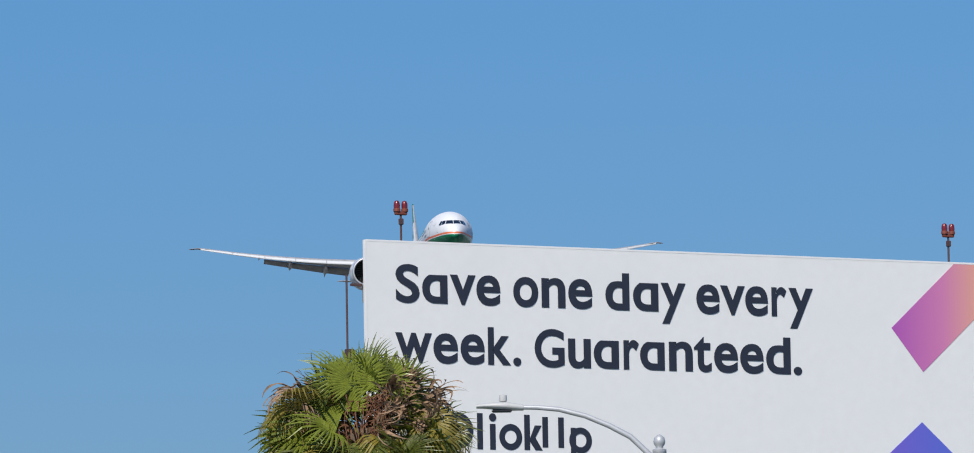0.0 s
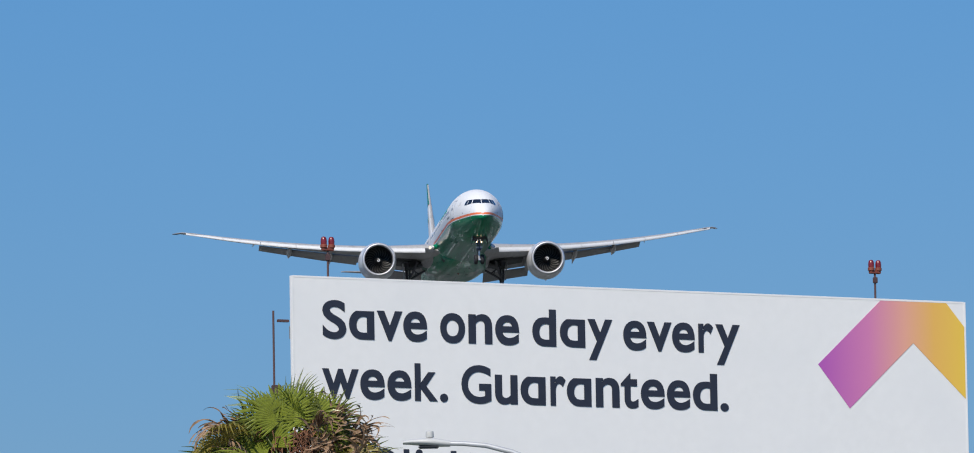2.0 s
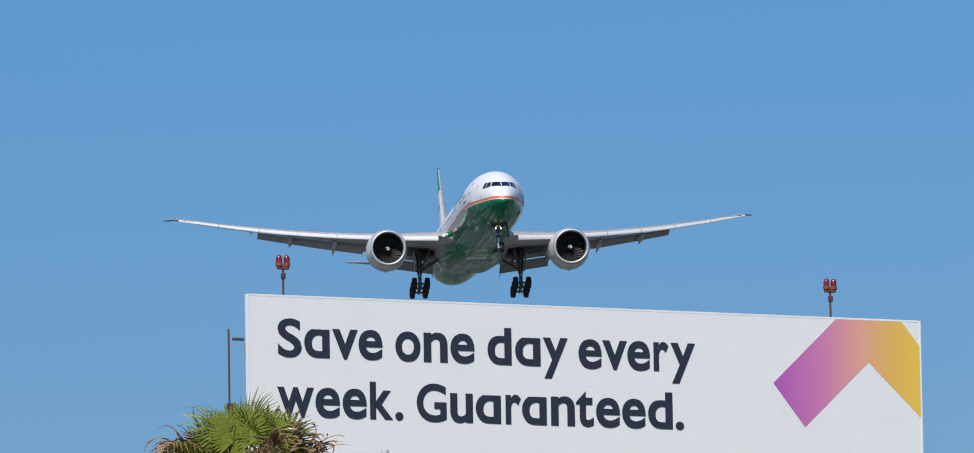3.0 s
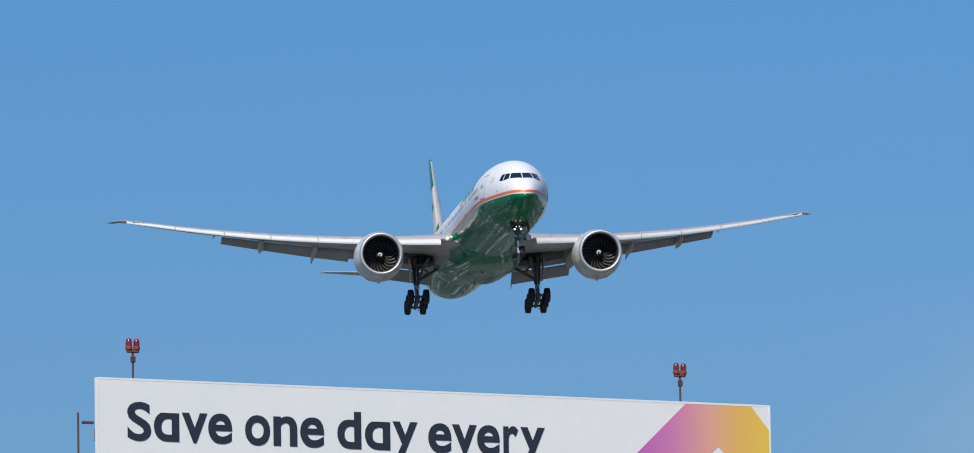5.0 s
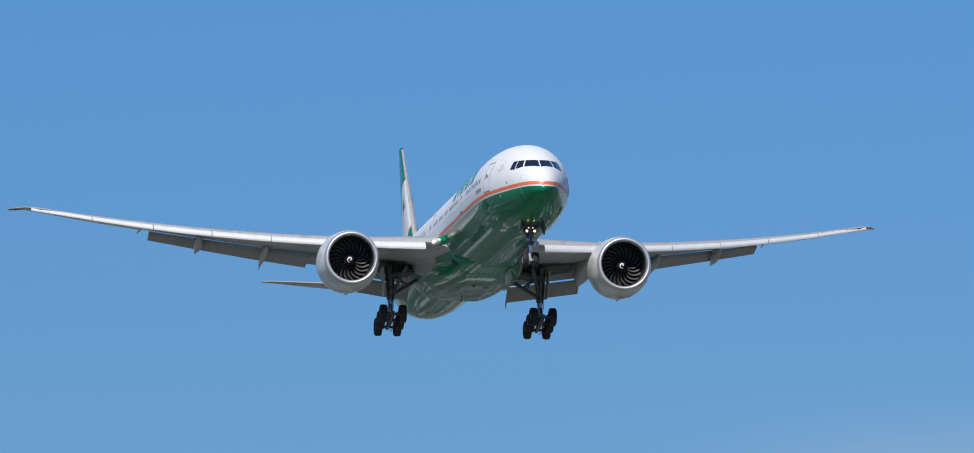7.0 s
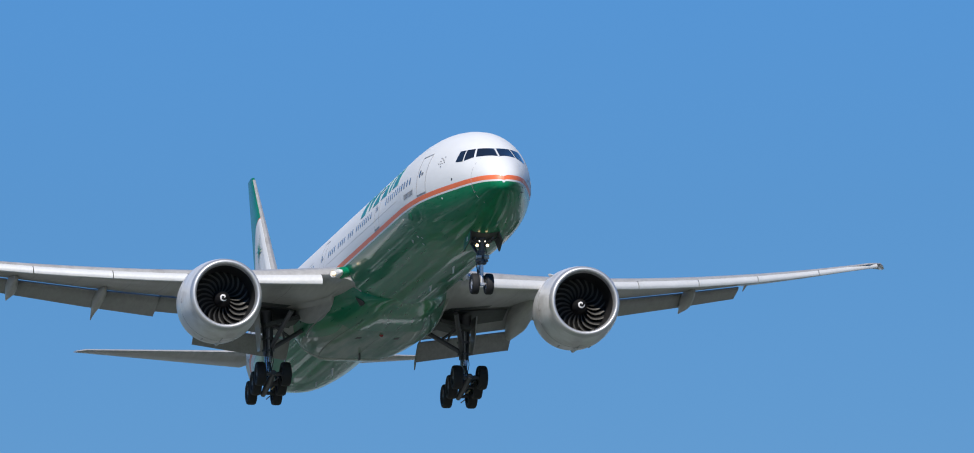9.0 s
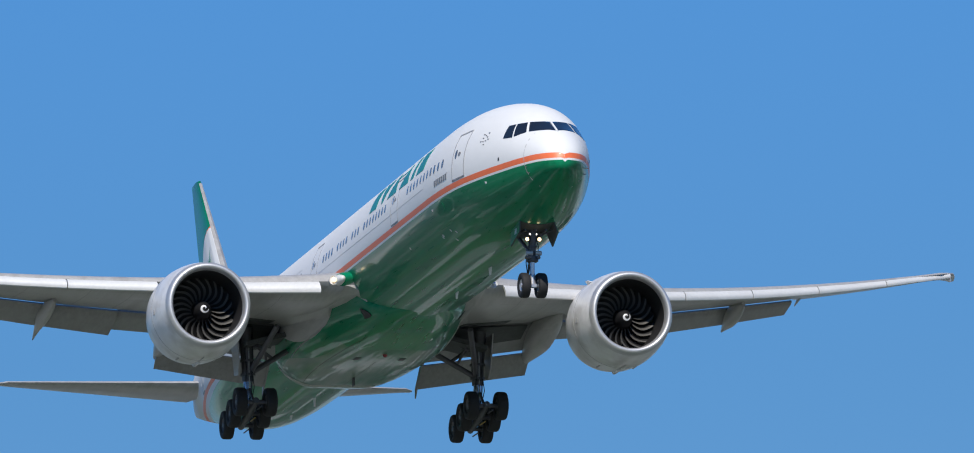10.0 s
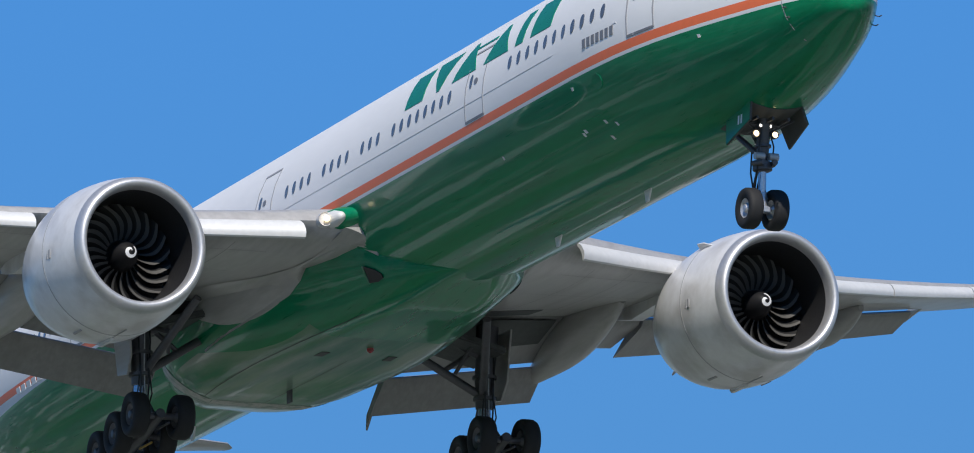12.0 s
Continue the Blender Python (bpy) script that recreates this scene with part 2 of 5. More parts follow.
def streak(m, color, amount):
    """Pale streaks along the tube: dried run-off, and drawn-out ground reflections put into the colour."""
    n, l = m.node_tree.nodes, m.node_tree.links
    b = n["Principled BSDF"]
    tc, mp = n.new("ShaderNodeTexCoord"), n.new("ShaderNodeMapping")
    mp.inputs["Scale"].default_value = (0.035, 2.6, 2.6)
    no, wide = n.new("ShaderNodeTexNoise"), n.new("ShaderNodeTexNoise")
    no.inputs["Scale"].default_value, no.inputs["Detail"].default_value = 1.6, 6.0
    wide.inputs["Scale"].default_value, wide.inputs["Detail"].default_value = 0.28, 2.0
    l.new(tc.outputs["Object"], mp.inputs["Vector"])
    l.new(mp.outputs[0], no.inputs["Vector"])
    l.new(tc.outputs["Object"], wide.inputs["Vector"])
    a, c, f = n.new("ShaderNodeMapRange"), n.new("ShaderNodeMapRange"), n.new("ShaderNodeMath")
    a.inputs["From Min"].default_value, a.inputs["From Max"].default_value = 0.57, 0.70
    c.inputs["From Min"].default_value, c.inputs["From Max"].default_value = 0.42, 0.62
    c.inputs["To Max"].default_value = amount
    l.new(no.outputs["Fac"], a.inputs["Value"])
    l.new(wide.outputs["Fac"], c.inputs["Value"])
    f.operation = "MULTIPLY"
    l.new(a.outputs[0], f.inputs[0])
    l.new(c.outputs[0], f.inputs[1])
    mix = n.new("ShaderNodeMix")
    mix.data_type = "RGBA"
    l.new(f.outputs[0], mix.inputs["Factor"])
    l.new(b.inputs["Base Color"].links[0].from_socket, mix.inputs["A"])
    mix.inputs["B"].default_value = (*color, 1)
    l.new(mix.outputs["Result"], b.inputs["Base Color"])


streak(GREEN, (0.30, 0.36, 0.31), 0.16)
# pale blotches are grime plus the flat bottom's grey reflection, both in the colour
GREEN_WORN_SHEEN = material("worn_sheen_green_paint", (0.012, 0.17, 0.082), 0.35, vary=0.25, scale=0.9, grain=6, coat=0.4, spec=0.1, stretch=(0.16, 1, 1), dirt=(0.27, 0.32, 0.255), dirt_amount=0.8, dirt_from=0.40)
streak(GREEN_WORN_SHEEN, (0.34, 0.37, 0.31), 0.5)


def ripple(m):
    """Skin panels are slightly wavy across the tube, so that the clear coat draws reflections out into streaks."""
    n, l = m.node_tree.nodes, m.node_tree.links
    tc, mp = n.new("ShaderNodeTexCoord"), n.new("ShaderNodeMapping")
    mp.inputs["Scale"].default_value = (0.05, 1.0, 1.0)
    no, bp = n.new("ShaderNodeTexNoise"), n.new("ShaderNodeBump")
    no.inputs["Scale"].default_value, no.inputs["Detail"].default_value = 3.2, 2.0
    bp.inputs["Strength"].default_value, bp.inputs["Distance"].default_value = 0.22, 0.02
    l.new(tc.outputs["Object"], mp.inputs["Vector"])
    l.new(mp.outputs[0], no.inputs["Vector"])
    l.new(no.outputs["Fac"], bp.inputs["Height"])
    l.new(bp.outputs[0], n["Principled BSDF"].inputs["Coat Normal"])


ripple(GREEN)
ripple(GREEN_WORN_SHEEN)


def let_light_through(m, color, share):
    """Thin leaves glow a little when lit from behind."""
    n, l = m.node_tree.nodes, m.node_tree.links
    t = n.new("ShaderNodeBsdfTranslucent")
    t.inputs["Color"].default_value = (*color, 1)
    mix = n.new("ShaderNodeMixShader")
    mix.inputs["Fac"].default_value = share
    l.new(n["Principled BSDF"].outputs[0], mix.inputs[1])
    l.new(t.outputs[0], mix.inputs[2])
    l.new(mix.outputs[0], n["Material Output"].inputs["Surface"])


let_light_through(FROND, (0.22, 0.26, 0.03), 0.3)
let_light_through(FROND_OLD, (0.38, 0.30, 0.05), 0.25)
let_light_through(FROND_YOUNG, (0.3, 0.34, 0.04), 0.3)

# ================= mesh helpers =================


def part(name, bm, mats, parent=None, label="", smooth=40):
    """Links a bmesh as one mesh object under a thing or a part."""
    me = bpy.data.meshes.new(name)
    bmesh.ops.recalc_face_normals(bm, faces=bm.faces)
    bm.to_mesh(me)
    bm.free()
    for m in (mats if isinstance(mats, (list, tuple)) else [mats]):
        me.materials.append(m)
    if smooth:
        me.polygons.foreach_set("use_smooth", [True] * len(me.polygons))
        me.set_sharp_from_angle(angle=radians(smooth))
    ob = new(name, me)
    ob.parent = parent
    if label:
        tagged(ob, label)
    return ob


def empty(name, m=None):
    ob = new(name)
    if m is not None:
        ob.matrix_basis = m
    return ob


def loft(rings, bm=None, ring_closed=True, cap=True, mat=None):
    bm = bm or bmesh.new()
    vs = [[bm.verts.new(p) for p in r] for r in rings]
    k = len(rings[0])
    for i in range(len(vs) - 1):
        for j in range(k if ring_closed else k - 1):
            f = bm.faces.new((vs[i][j], vs[i][(j + 1) % k], vs[i + 1][(j + 1) % k], vs[i + 1][j]))
            if mat:
                f.material_index = mat(i, j)
    if cap and ring_closed:
        for r in (vs[0], vs[-1]):
            bm.faces.new(r)
    return bm


def ring(c, r, u, v, n=16, ru=1.0, rv=1.0):
    c, u, v = Vector(c), Vector(u), Vector(v)
    return [c + u * (r * ru * math.cos(2 * math.pi * i / n)) + v * (r * rv * math.sin(2 * math.pi * i / n)) for i in range(n)]


def tube(points, radii, n=12, bm=None, cap=True):
    """A round bar through points; radii: one, or one a point."""
    points = [Vector(p) for p in points]
    if not isinstance(radii, (list, tuple)):
        radii = [radii] * len(points)
    rings = []
    for i, p in enumerate(points):
        d = (points[min(i + 1, len(points) - 1)] - points[max(i - 1, 0)]).normalized()
        u = d.orthogonal().normalized() if i == 0 else (u - d * u.dot(d)).normalized()
        rings.append(ring(p, radii[i], u, d.cross(u), n))
    return loft(rings, bm, cap=cap)


def lathe(profile, origin, axis, n=48, bm=None, closed=False, cap=False):
    """profile: (along, radius) pairs turned about the axis."""
    o, a = Vector(origin), Vector(axis).normalized()
    u = a.orthogonal().normalized()
    v = a.cross(u)
    rings = [ring(o + a * d, max(r, 1e-4), u, v, n) for d, r in profile]
    if closed:
        rings.append(rings[0])
    b = loft(rings, bm, cap=cap)
    bmesh.ops.remove_doubles(b, verts=b.verts, dist=1e-5)
    return b


def box(lo, hi, bevel=0.0, m=None):
    bm = bmesh.new()
    bmesh.ops.create_cube(bm, size=1.0)
    lo, hi = Vector(lo), Vector(hi)
    for v in bm.verts:
        v.co = Vector(((v.co.x + 0.5) * (hi.x - lo.x) + lo.x, (v.co.y + 0.5) * (hi.y - lo.y) + lo.y, (v.co.z + 0.5) * (hi.z - lo.z) + lo.z))
    if bevel:
        bmesh.ops.bevel(bm, geom=list(bm.edges), offset=bevel, segments=2, affect="EDGES")
    if m is not None:
        bmesh.ops.transform(bm, matrix=m, verts=bm.verts)
    return bm


def slab(outline, thick, m=None, bevel=0.0):
    """A plate: the outline in x, y and its thickness along z, put in place by m."""
    bm = bmesh.new()
    a = [bm.verts.new((x, y, -thick / 2)) for x, y in outline]
    b = [bm.verts.new((x, y, thick / 2)) for x, y in outline]
    bm.faces.new(a[::-1])
    bm.faces.new(b)
    for i in range(len(a)):
        j = (i + 1) % len(a)
        bm.faces.new((a[i], a[j], b[j], b[i]))
    if bevel:
        bmesh.ops.bevel(bm, geom=list(bm.edges), offset=bevel, segments=1, affect="EDGES")
    if m is not None:
        bmesh.ops.transform(bm, matrix=m, verts=bm.verts)
    return bm


def curve_at(xs, ys, x):
    """A smooth curve through the stations that never overshoots."""
    if x <= xs[0]:
        return ys[0]
    if x >= xs[-1]:
        return ys[-1]
    i = max(k for k in range(len(xs) - 1) if xs[k] <= x)
    h = [xs[k + 1] - xs[k] for k in range(len(xs) - 1)]
    d = [(ys[k + 1] - ys[k]) / h[k] for k in range(len(h))]

    def slope(k):
        if k == 0:
            return d[0]
        if k == len(xs) - 1:
            return d[-1]
        return 0.0 if d[k - 1] * d[k] <= 0 else 2 * d[k - 1] * d[k] / (d[k - 1] + d[k])
    t = (x - xs[i]) / h[i]
    return ((2 * t ** 3 - 3 * t * t + 1) * ys[i] + (t ** 3 - 2 * t * t + t) * h[i] * slope(i)
            + (-2 * t ** 3 + 3 * t * t) * ys[i + 1] + (t ** 3 - t * t) * h[i] * slope(i + 1))


# ================= ground =================
bm = bmesh.new()
g = [bm.verts.new(p) for p in ((-4500, -4500, 0), (4500, -4500, 0), (4500, 4500, 0), (-4500, 4500, 0))]
bm.faces.new(g)
tagged(part("ground", bm, ASPHALT, smooth=0), "sunlit asphalt and concrete ground with grassy patches", "ground", kind="structure")

# ================= the airliner =================
# Its own space: x forward from 34 m behind the nose, y to its left wing, z up from the middle of the cabin tube.


def A(s, y, z):
    return Vector((34.0 - s, y, z))


F_S = (0.0, 0.01, 0.03, 0.06, 0.12, 0.4, 1.0, 2.0, 3.2, 4.5, 6.5, 8.5, 11.0, 47.0, 52.0, 56.0, 60.0, 64.0, 68.0, 71.0, 73.1)
F_TOP = (-1.0, -0.856, -0.75, -0.646, -0.50, -0.08, 0.45, 1.06, 1.82, 2.36, 2.84, 3.08, 3.17, 3.18, 3.18, 3.17, 3.13, 3.04, 2.9, 2.7, 2.4)
F_BOT = (-1.0, -1.078, -1.135, -1.19, -1.27, -1.43, -1.68, -2.08, -2.42, -2.70, -2.96, -3.07, -3.10, -3.10, -3.10, -2.98, -2.48, -1.68, -0.85, -0.2, 0.3)
F_HW = (0.0, 0.115, 0.20, 0.283, 0.40, 0.73, 1.10, 1.52, 1.91, 2.30, 2.79, 3.07, 3.19, 3.19, 3.13, 2.92, 2.5, 1.92, 1.25, 0.7, 0.22)


def section(s):
    zt, zb, hw = curve_at(F_S, F_TOP, s), curve_at(F_S, F_BOT, s), curve_at(F_S, F_HW, s)
    return zt, zb, hw


def skin(s, z, side=-1, proud=0.0):
    """The point of the tube's skin at station s and height z."""
    zt, zb, hw = section(s)
    c, h = (zt + zb) / 2, max((zt - zb) / 2, 1e-3)
    k = max(-1.0, min(1.0, (z - c) / h))
    y = hw * math.sqrt(1 - k * k)
    n = Vector((0, y / max(hw, 1e-3) ** 2, (z - c) / h ** 2))
    n = n.normalized() if n.length > 1e-6 else Vector((0, 0, 1))
    return A(s, side * (y + proud * n.y), c + k * h + proud * n.z)


def stripe_top(s):
    return curve_at((0, 1, 6, 10, 15, 21, 30, 74), (-0.58, -0.52, -0.47, -0.46, -0.45, -0.45, -0.45, -0.45), s)


def build_fuselage(plane):
    stations = [0.0, 0.01, 0.03, 0.06, 0.12, 0.2, 0.35, 0.55, 0.8, 1.1, 1.5, 1.9, 2.3, 2.7, 3.2, 3.8, 4.5, 5.4, 6.5, 7.5, 8.5, 9.7, 11]
    stations += [13 + 2 * i for i in range(17)] + [47 + 1.5 * i for i in range(17)] + [72.2, 73.1]
    rings = []
    for s in stations:
        zt, zb, hw = section(s)
        c, h = (zt + zb) / 2, max((zt - zb) / 2, 1e-3)
        z1 = stripe_top(s)
        levels = [z1, z1 - 0.24, z1 - curve_at((0, 48, 60, 74), (0.33, 0.33, 0.55, 0.55), s)]
        ang = [math.asin(max(-0.9999, min(0.9999, (z - c) / h))) for z in levels]
        up = [math.pi / 2 + (ang[0] - math.pi / 2) * i / 14 for i in range(15)]
        mid = [ang[1], ang[2]]
        low = [ang[2] + (-math.pi / 2 - ang[2]) * i / 12 for i in range(1, 13)]
        half = up + mid + low
        r = [A(s, hw * math.cos(a), c + h * math.sin(a)) for a in half]
        r += [A(s, -hw * math.cos(a), c + h * math.sin(a)) for a in half[-2:0:-1]]
        rings.append(r)
    k = len(rings[0])
    nh = 15 + 2 + 12

    def paint(i, j):
        j = j if j < nh - 1 else k - 1 - j
        return 0 if j < 14 else (1 if j == 14 else (0 if j == 15 else 2))
    bm = loft(rings, mat=paint)
    bmesh.ops.remove_doubles(bm, verts=bm.verts, dist=1e-4)
    return part("fuselage", bm, [WHITE, ORANGE, GREEN], plane, "white upper tube, orange line and glossy green belly", smooth=50)


def decal(name, outline, mat, parent, side=-1, proud=0.012, n=3, label=""):
    """Thin paint or glass on the tube: an outline of four corners (s, z), fitted to the skin."""
    bm = bmesh.new()
    (a, b, c, d) = outline
    rows = []
    for i in range(n + 1):
        u = i / n
        row = []
        for j in range(n + 1):
            v = j / n
            s = (a[0] * (1 - u) + b[0] * u) * (1 - v) + (d[0] * (1 - u) + c[0] * u) * v
            z = (a[1] * (1 - u) + b[1] * u) * (1 - v) + (d[1] * (1 - u) + c[1] * u) * v
            row.append(bm.verts.new(skin(s, z, side, proud)))
        rows.append(row)
    for i in range(n):
        for j in range(n):
            bm.faces.new((rows[i][j], rows[i + 1][j], rows[i + 1][j + 1], rows[i][j + 1]))
    edge = bmesh.ops.extrude_face_region(bm, geom=list(bm.faces))
    centre = Vector((0, side, 0)) * -(proud + 0.02)
    for v in [g for g in edge["geom"] if isinstance(g, bmesh.types.BMVert)]:
        v.co += centre
    return part(name, bm, mat, parent, label, smooth=30)


def oval(s, z, w, h, side, proud=0.01, n=12):
    bm = bmesh.new()
    bm.faces.new([bm.verts.new(skin(s + w * math.cos(2 * math.pi * i / n), z + h * math.sin(2 * math.pi * i / n), side, proud)) for i in range(n)])
    ex = bmesh.ops.extrude_face_region(bm, geom=list(bm.faces))
    for v in [g for g in ex["geom"] if isinstance(g, bmesh.types.BMVert)]:
        v.co += Vector((0, -side * (proud + 0.02), 0))
    return bm


def cabin_z(s):
    return curve_at((7, 10, 15, 23, 31, 64), (0.63, 0.63, 0.63, 0.63, 0.63, 0.63), s)


def outline_frame(name, outline, w, parent, side):
    """A door's seam: four narrow strips round its outline."""
    a, b, c, d = [Vector((p[0], p[1])) for p in outline]
    for p, q in ((a, b), (b, c), (c, d), (d, a)):
        t = (q - p).normalized()
        o = Vector((-t.y, t.x)) * w / 2
        decal(name, [tuple(p - o), tuple(q - o), tuple(q + o), tuple(p + o)], SEAM, parent, side, 0.012, 4)


def build_fuselage_details(fus):
    for side in (-1, 1):
        # cockpit glass
        for w in ([(1.17, 0.62), (2.0, 0.67), (2.52, 1.19), (2.11, 1.16)], [(2.11, 0.66), (2.66, 0.57), (2.98, 1.19), (2.60, 1.19)],
                  [(2.76, 0.56), (3.36, 0.62), (3.42, 1.20), (3.06, 1.19)]):
            decal("cockpit_window", w, GLASS_DARK, fus, side, 0.012, 5, "dark cockpit glass")
        # cabin windows in their groups
        groups = [(9.0, 15.0, 11), (19.2, 23.23, 8), (24.38, 25.53, 3), (26.69, 28.42, 4), (29.57, 31.3, 4), (36, 47, 20), (50, 60, 18)]
        for a, b, k in groups:
            for i in range(k):
                s = a + (b - a) * i / (k - 1)
                part("cabin_window", oval(s, cabin_z(s), 0.115, 0.195, side), CABIN, fus)
        # doors
        for s, zb, zt in ((7.05, -0.38, 1.6), (17.4, -0.38, 1.6), (33.1, -0.38, 1.6), (48.6, -0.38, 1.6), (61.5, -0.38, 1.6)):
            o = [(s + 0.62, zb), (s - 0.62, zb), (s - 0.62, zt), (s + 0.62, zt)]
            outline_frame("door_seam", o, 0.06, fus, side)
            decal("door_sill", [(s + 0.62, zb - 0.04), (s - 0.62, zb - 0.04), (s - 0.62, zb + 0.03), (s + 0.62, zb + 0.03)], LETTER_GREY, fus, side, 0.014, 2)
            part("door_window", oval(s + 0.3, zb + 1.1, 0.10, 0.2, side), CABIN, fus)
            part("door_handle", oval(s - 0.05, zb + 1.05, 0.13, 0.09, side), LETTER_GREY, fus)
        # operator's name as plain slanted blocks
        x0, x1 = 22.65, 12.1
        def at(u, v):
            return (x0 + (x1 - x0) * u + 0.22 * v, 1.05 + 1.02 * v)
        shapes = [((0.0, 0), (0.12, 0), (0.12, 1), (0.0, 1)), ((0.215, 0), (0.235, 0), (0.31, 1), (0.15, 1)), ((0.32, 0), (0.48, 0), (0.41, 1), (0.39, 1)),
                  ((0.53, 0), (0.69, 0), (0.62, 1), (0.60, 1)), ((0.735, 0), (0.785, 0), (0.785, 1), (0.735, 1)), ((0.835, 0), (0.965, 0), (0.965, 1), (0.835, 1))]
        for q in shapes:
            decal("name_block", [at(u, v) for u, v in q], LETTER_GREEN, fus, side, 0.012, 4)
        decal("name_dash", [at(0.43, 0.72), at(0.56, 0.72), at(0.56, 0.8), at(0.43, 0.8)], LETTER_GREEN, fus, side, 0.014, 2)
        # registration as bars
        for i in range(7):
            s = 10.1 - 0.26 * i
            decal("registration_bar", [(s, -0.16), (s - 0.17, -0.16), (s - 0.18, 0.08), (s - 0.01, 0.08)], LETTER_GREY, fus, side, 0.012, 1)
        # small emblem by the cockpit: a ring of short strokes
        for i in range(10):
            a = 2 * math.pi * i / 10 + 0.3
            s, z = 4.85 + (0.3 if i % 2 else 0.16) * math.cos(a), 0.92 + (0.26 if i % 2 else 0.14) * math.sin(a)
            decal("emblem_stroke", [(s - 0.05, z - 0.04), (s + 0.05, z - 0.01), (s + 0.05, z + 0.03), (s - 0.05, z + 0.01)], LETTER_GREY, fus, side, 0.012, 1)
        decal("static_port", [(3.5, -0.3), (3.4, -0.3), (3.42, -0.18), (3.48, -0.18)], BLACK, fus, side, 0.02, 1)
        for z, s0, s1 in ((0.12, 8.2, 32.0), (1.0, 36.0, 60.0), (0.12, 36.0, 62.0)):
            decal("lap_joint", [(s0, z - 0.012), (s1, z - 0.012), (s1, z + 0.012), (s0, z + 0.012)], SEAM_PALE, fus, side, 0.005, 6)
        # radome seam, belly hatch and worn patches
        decal("radome_seam", [(1.60, -1.75), (1.62, -1.75), (1.62, 0.55), (1.60, 0.55)], SEAM, fus, side, 0.006, 8)
        part("service_hatch", oval(9.7, -1.12, 0.26, 0.2, side, 0.012, 16), GREEN, fus)
        for s, z, w in ((11.1, -1.05, 0.1), (11.55, -2.05, 0.14), (11.75, -2.1, 0.1), (10.32, -2.06, 0.1), (9.9, -2.2, 0.09), (4.7, -1.05, 0.1), (10.6, -2.4, 0.1), (16.5, -1.7, 0.08)):
            decal("worn_patch", [(s, z), (s + w, z), (s + w * 1.1, z + 0.1), (s, z + 0.08)], NACELLE, fus, side, 0.006, 1)
        # writing on the aft tube, too small to read
        for i in range(9):
            s = 50 + 0.55 * i
            decal("aft_lettering_bar", [(s, -0.75), (s + 0.4, -0.75), (s + 0.4, -0.55), (s, -0.55)], WHITE, fus, side, 0.012, 1)
    part("window_post", tube([skin(s, 9.0, 1, 0.012) for s in (1.1, 1.4, 1.75, 2.16)], 0.045, 8), WHITE, fus)
    # aerials under and over the tube
    for s, z, h in ((13, -3.08, -0.35), (19, -3.08, -0.3), (47, -3.05, -0.45), (12, 3.08, 0.35), (52, -2.9, -0.4)):
        part("aerial", slab([(-0.22, 0), (0.22, 0), (0.02, h), (-0.14, h)], 0.05, Matrix.Translation(A(s, 0, z)) @ pose(0, 0, 0, 90)), WHITE, fus)
    for side in (-1, 1):
        for z in (-0.95, -1.2):
            part("pitot_probe", tube([skin(1.5, z, side), skin(1.5, z, side) + Vector((0.02, side * 0.10, -0.02)), skin(1.5, z, side) + Vector((0.14, side * 0.11, -0.02))], 0.016, 6), STRUT, fus)


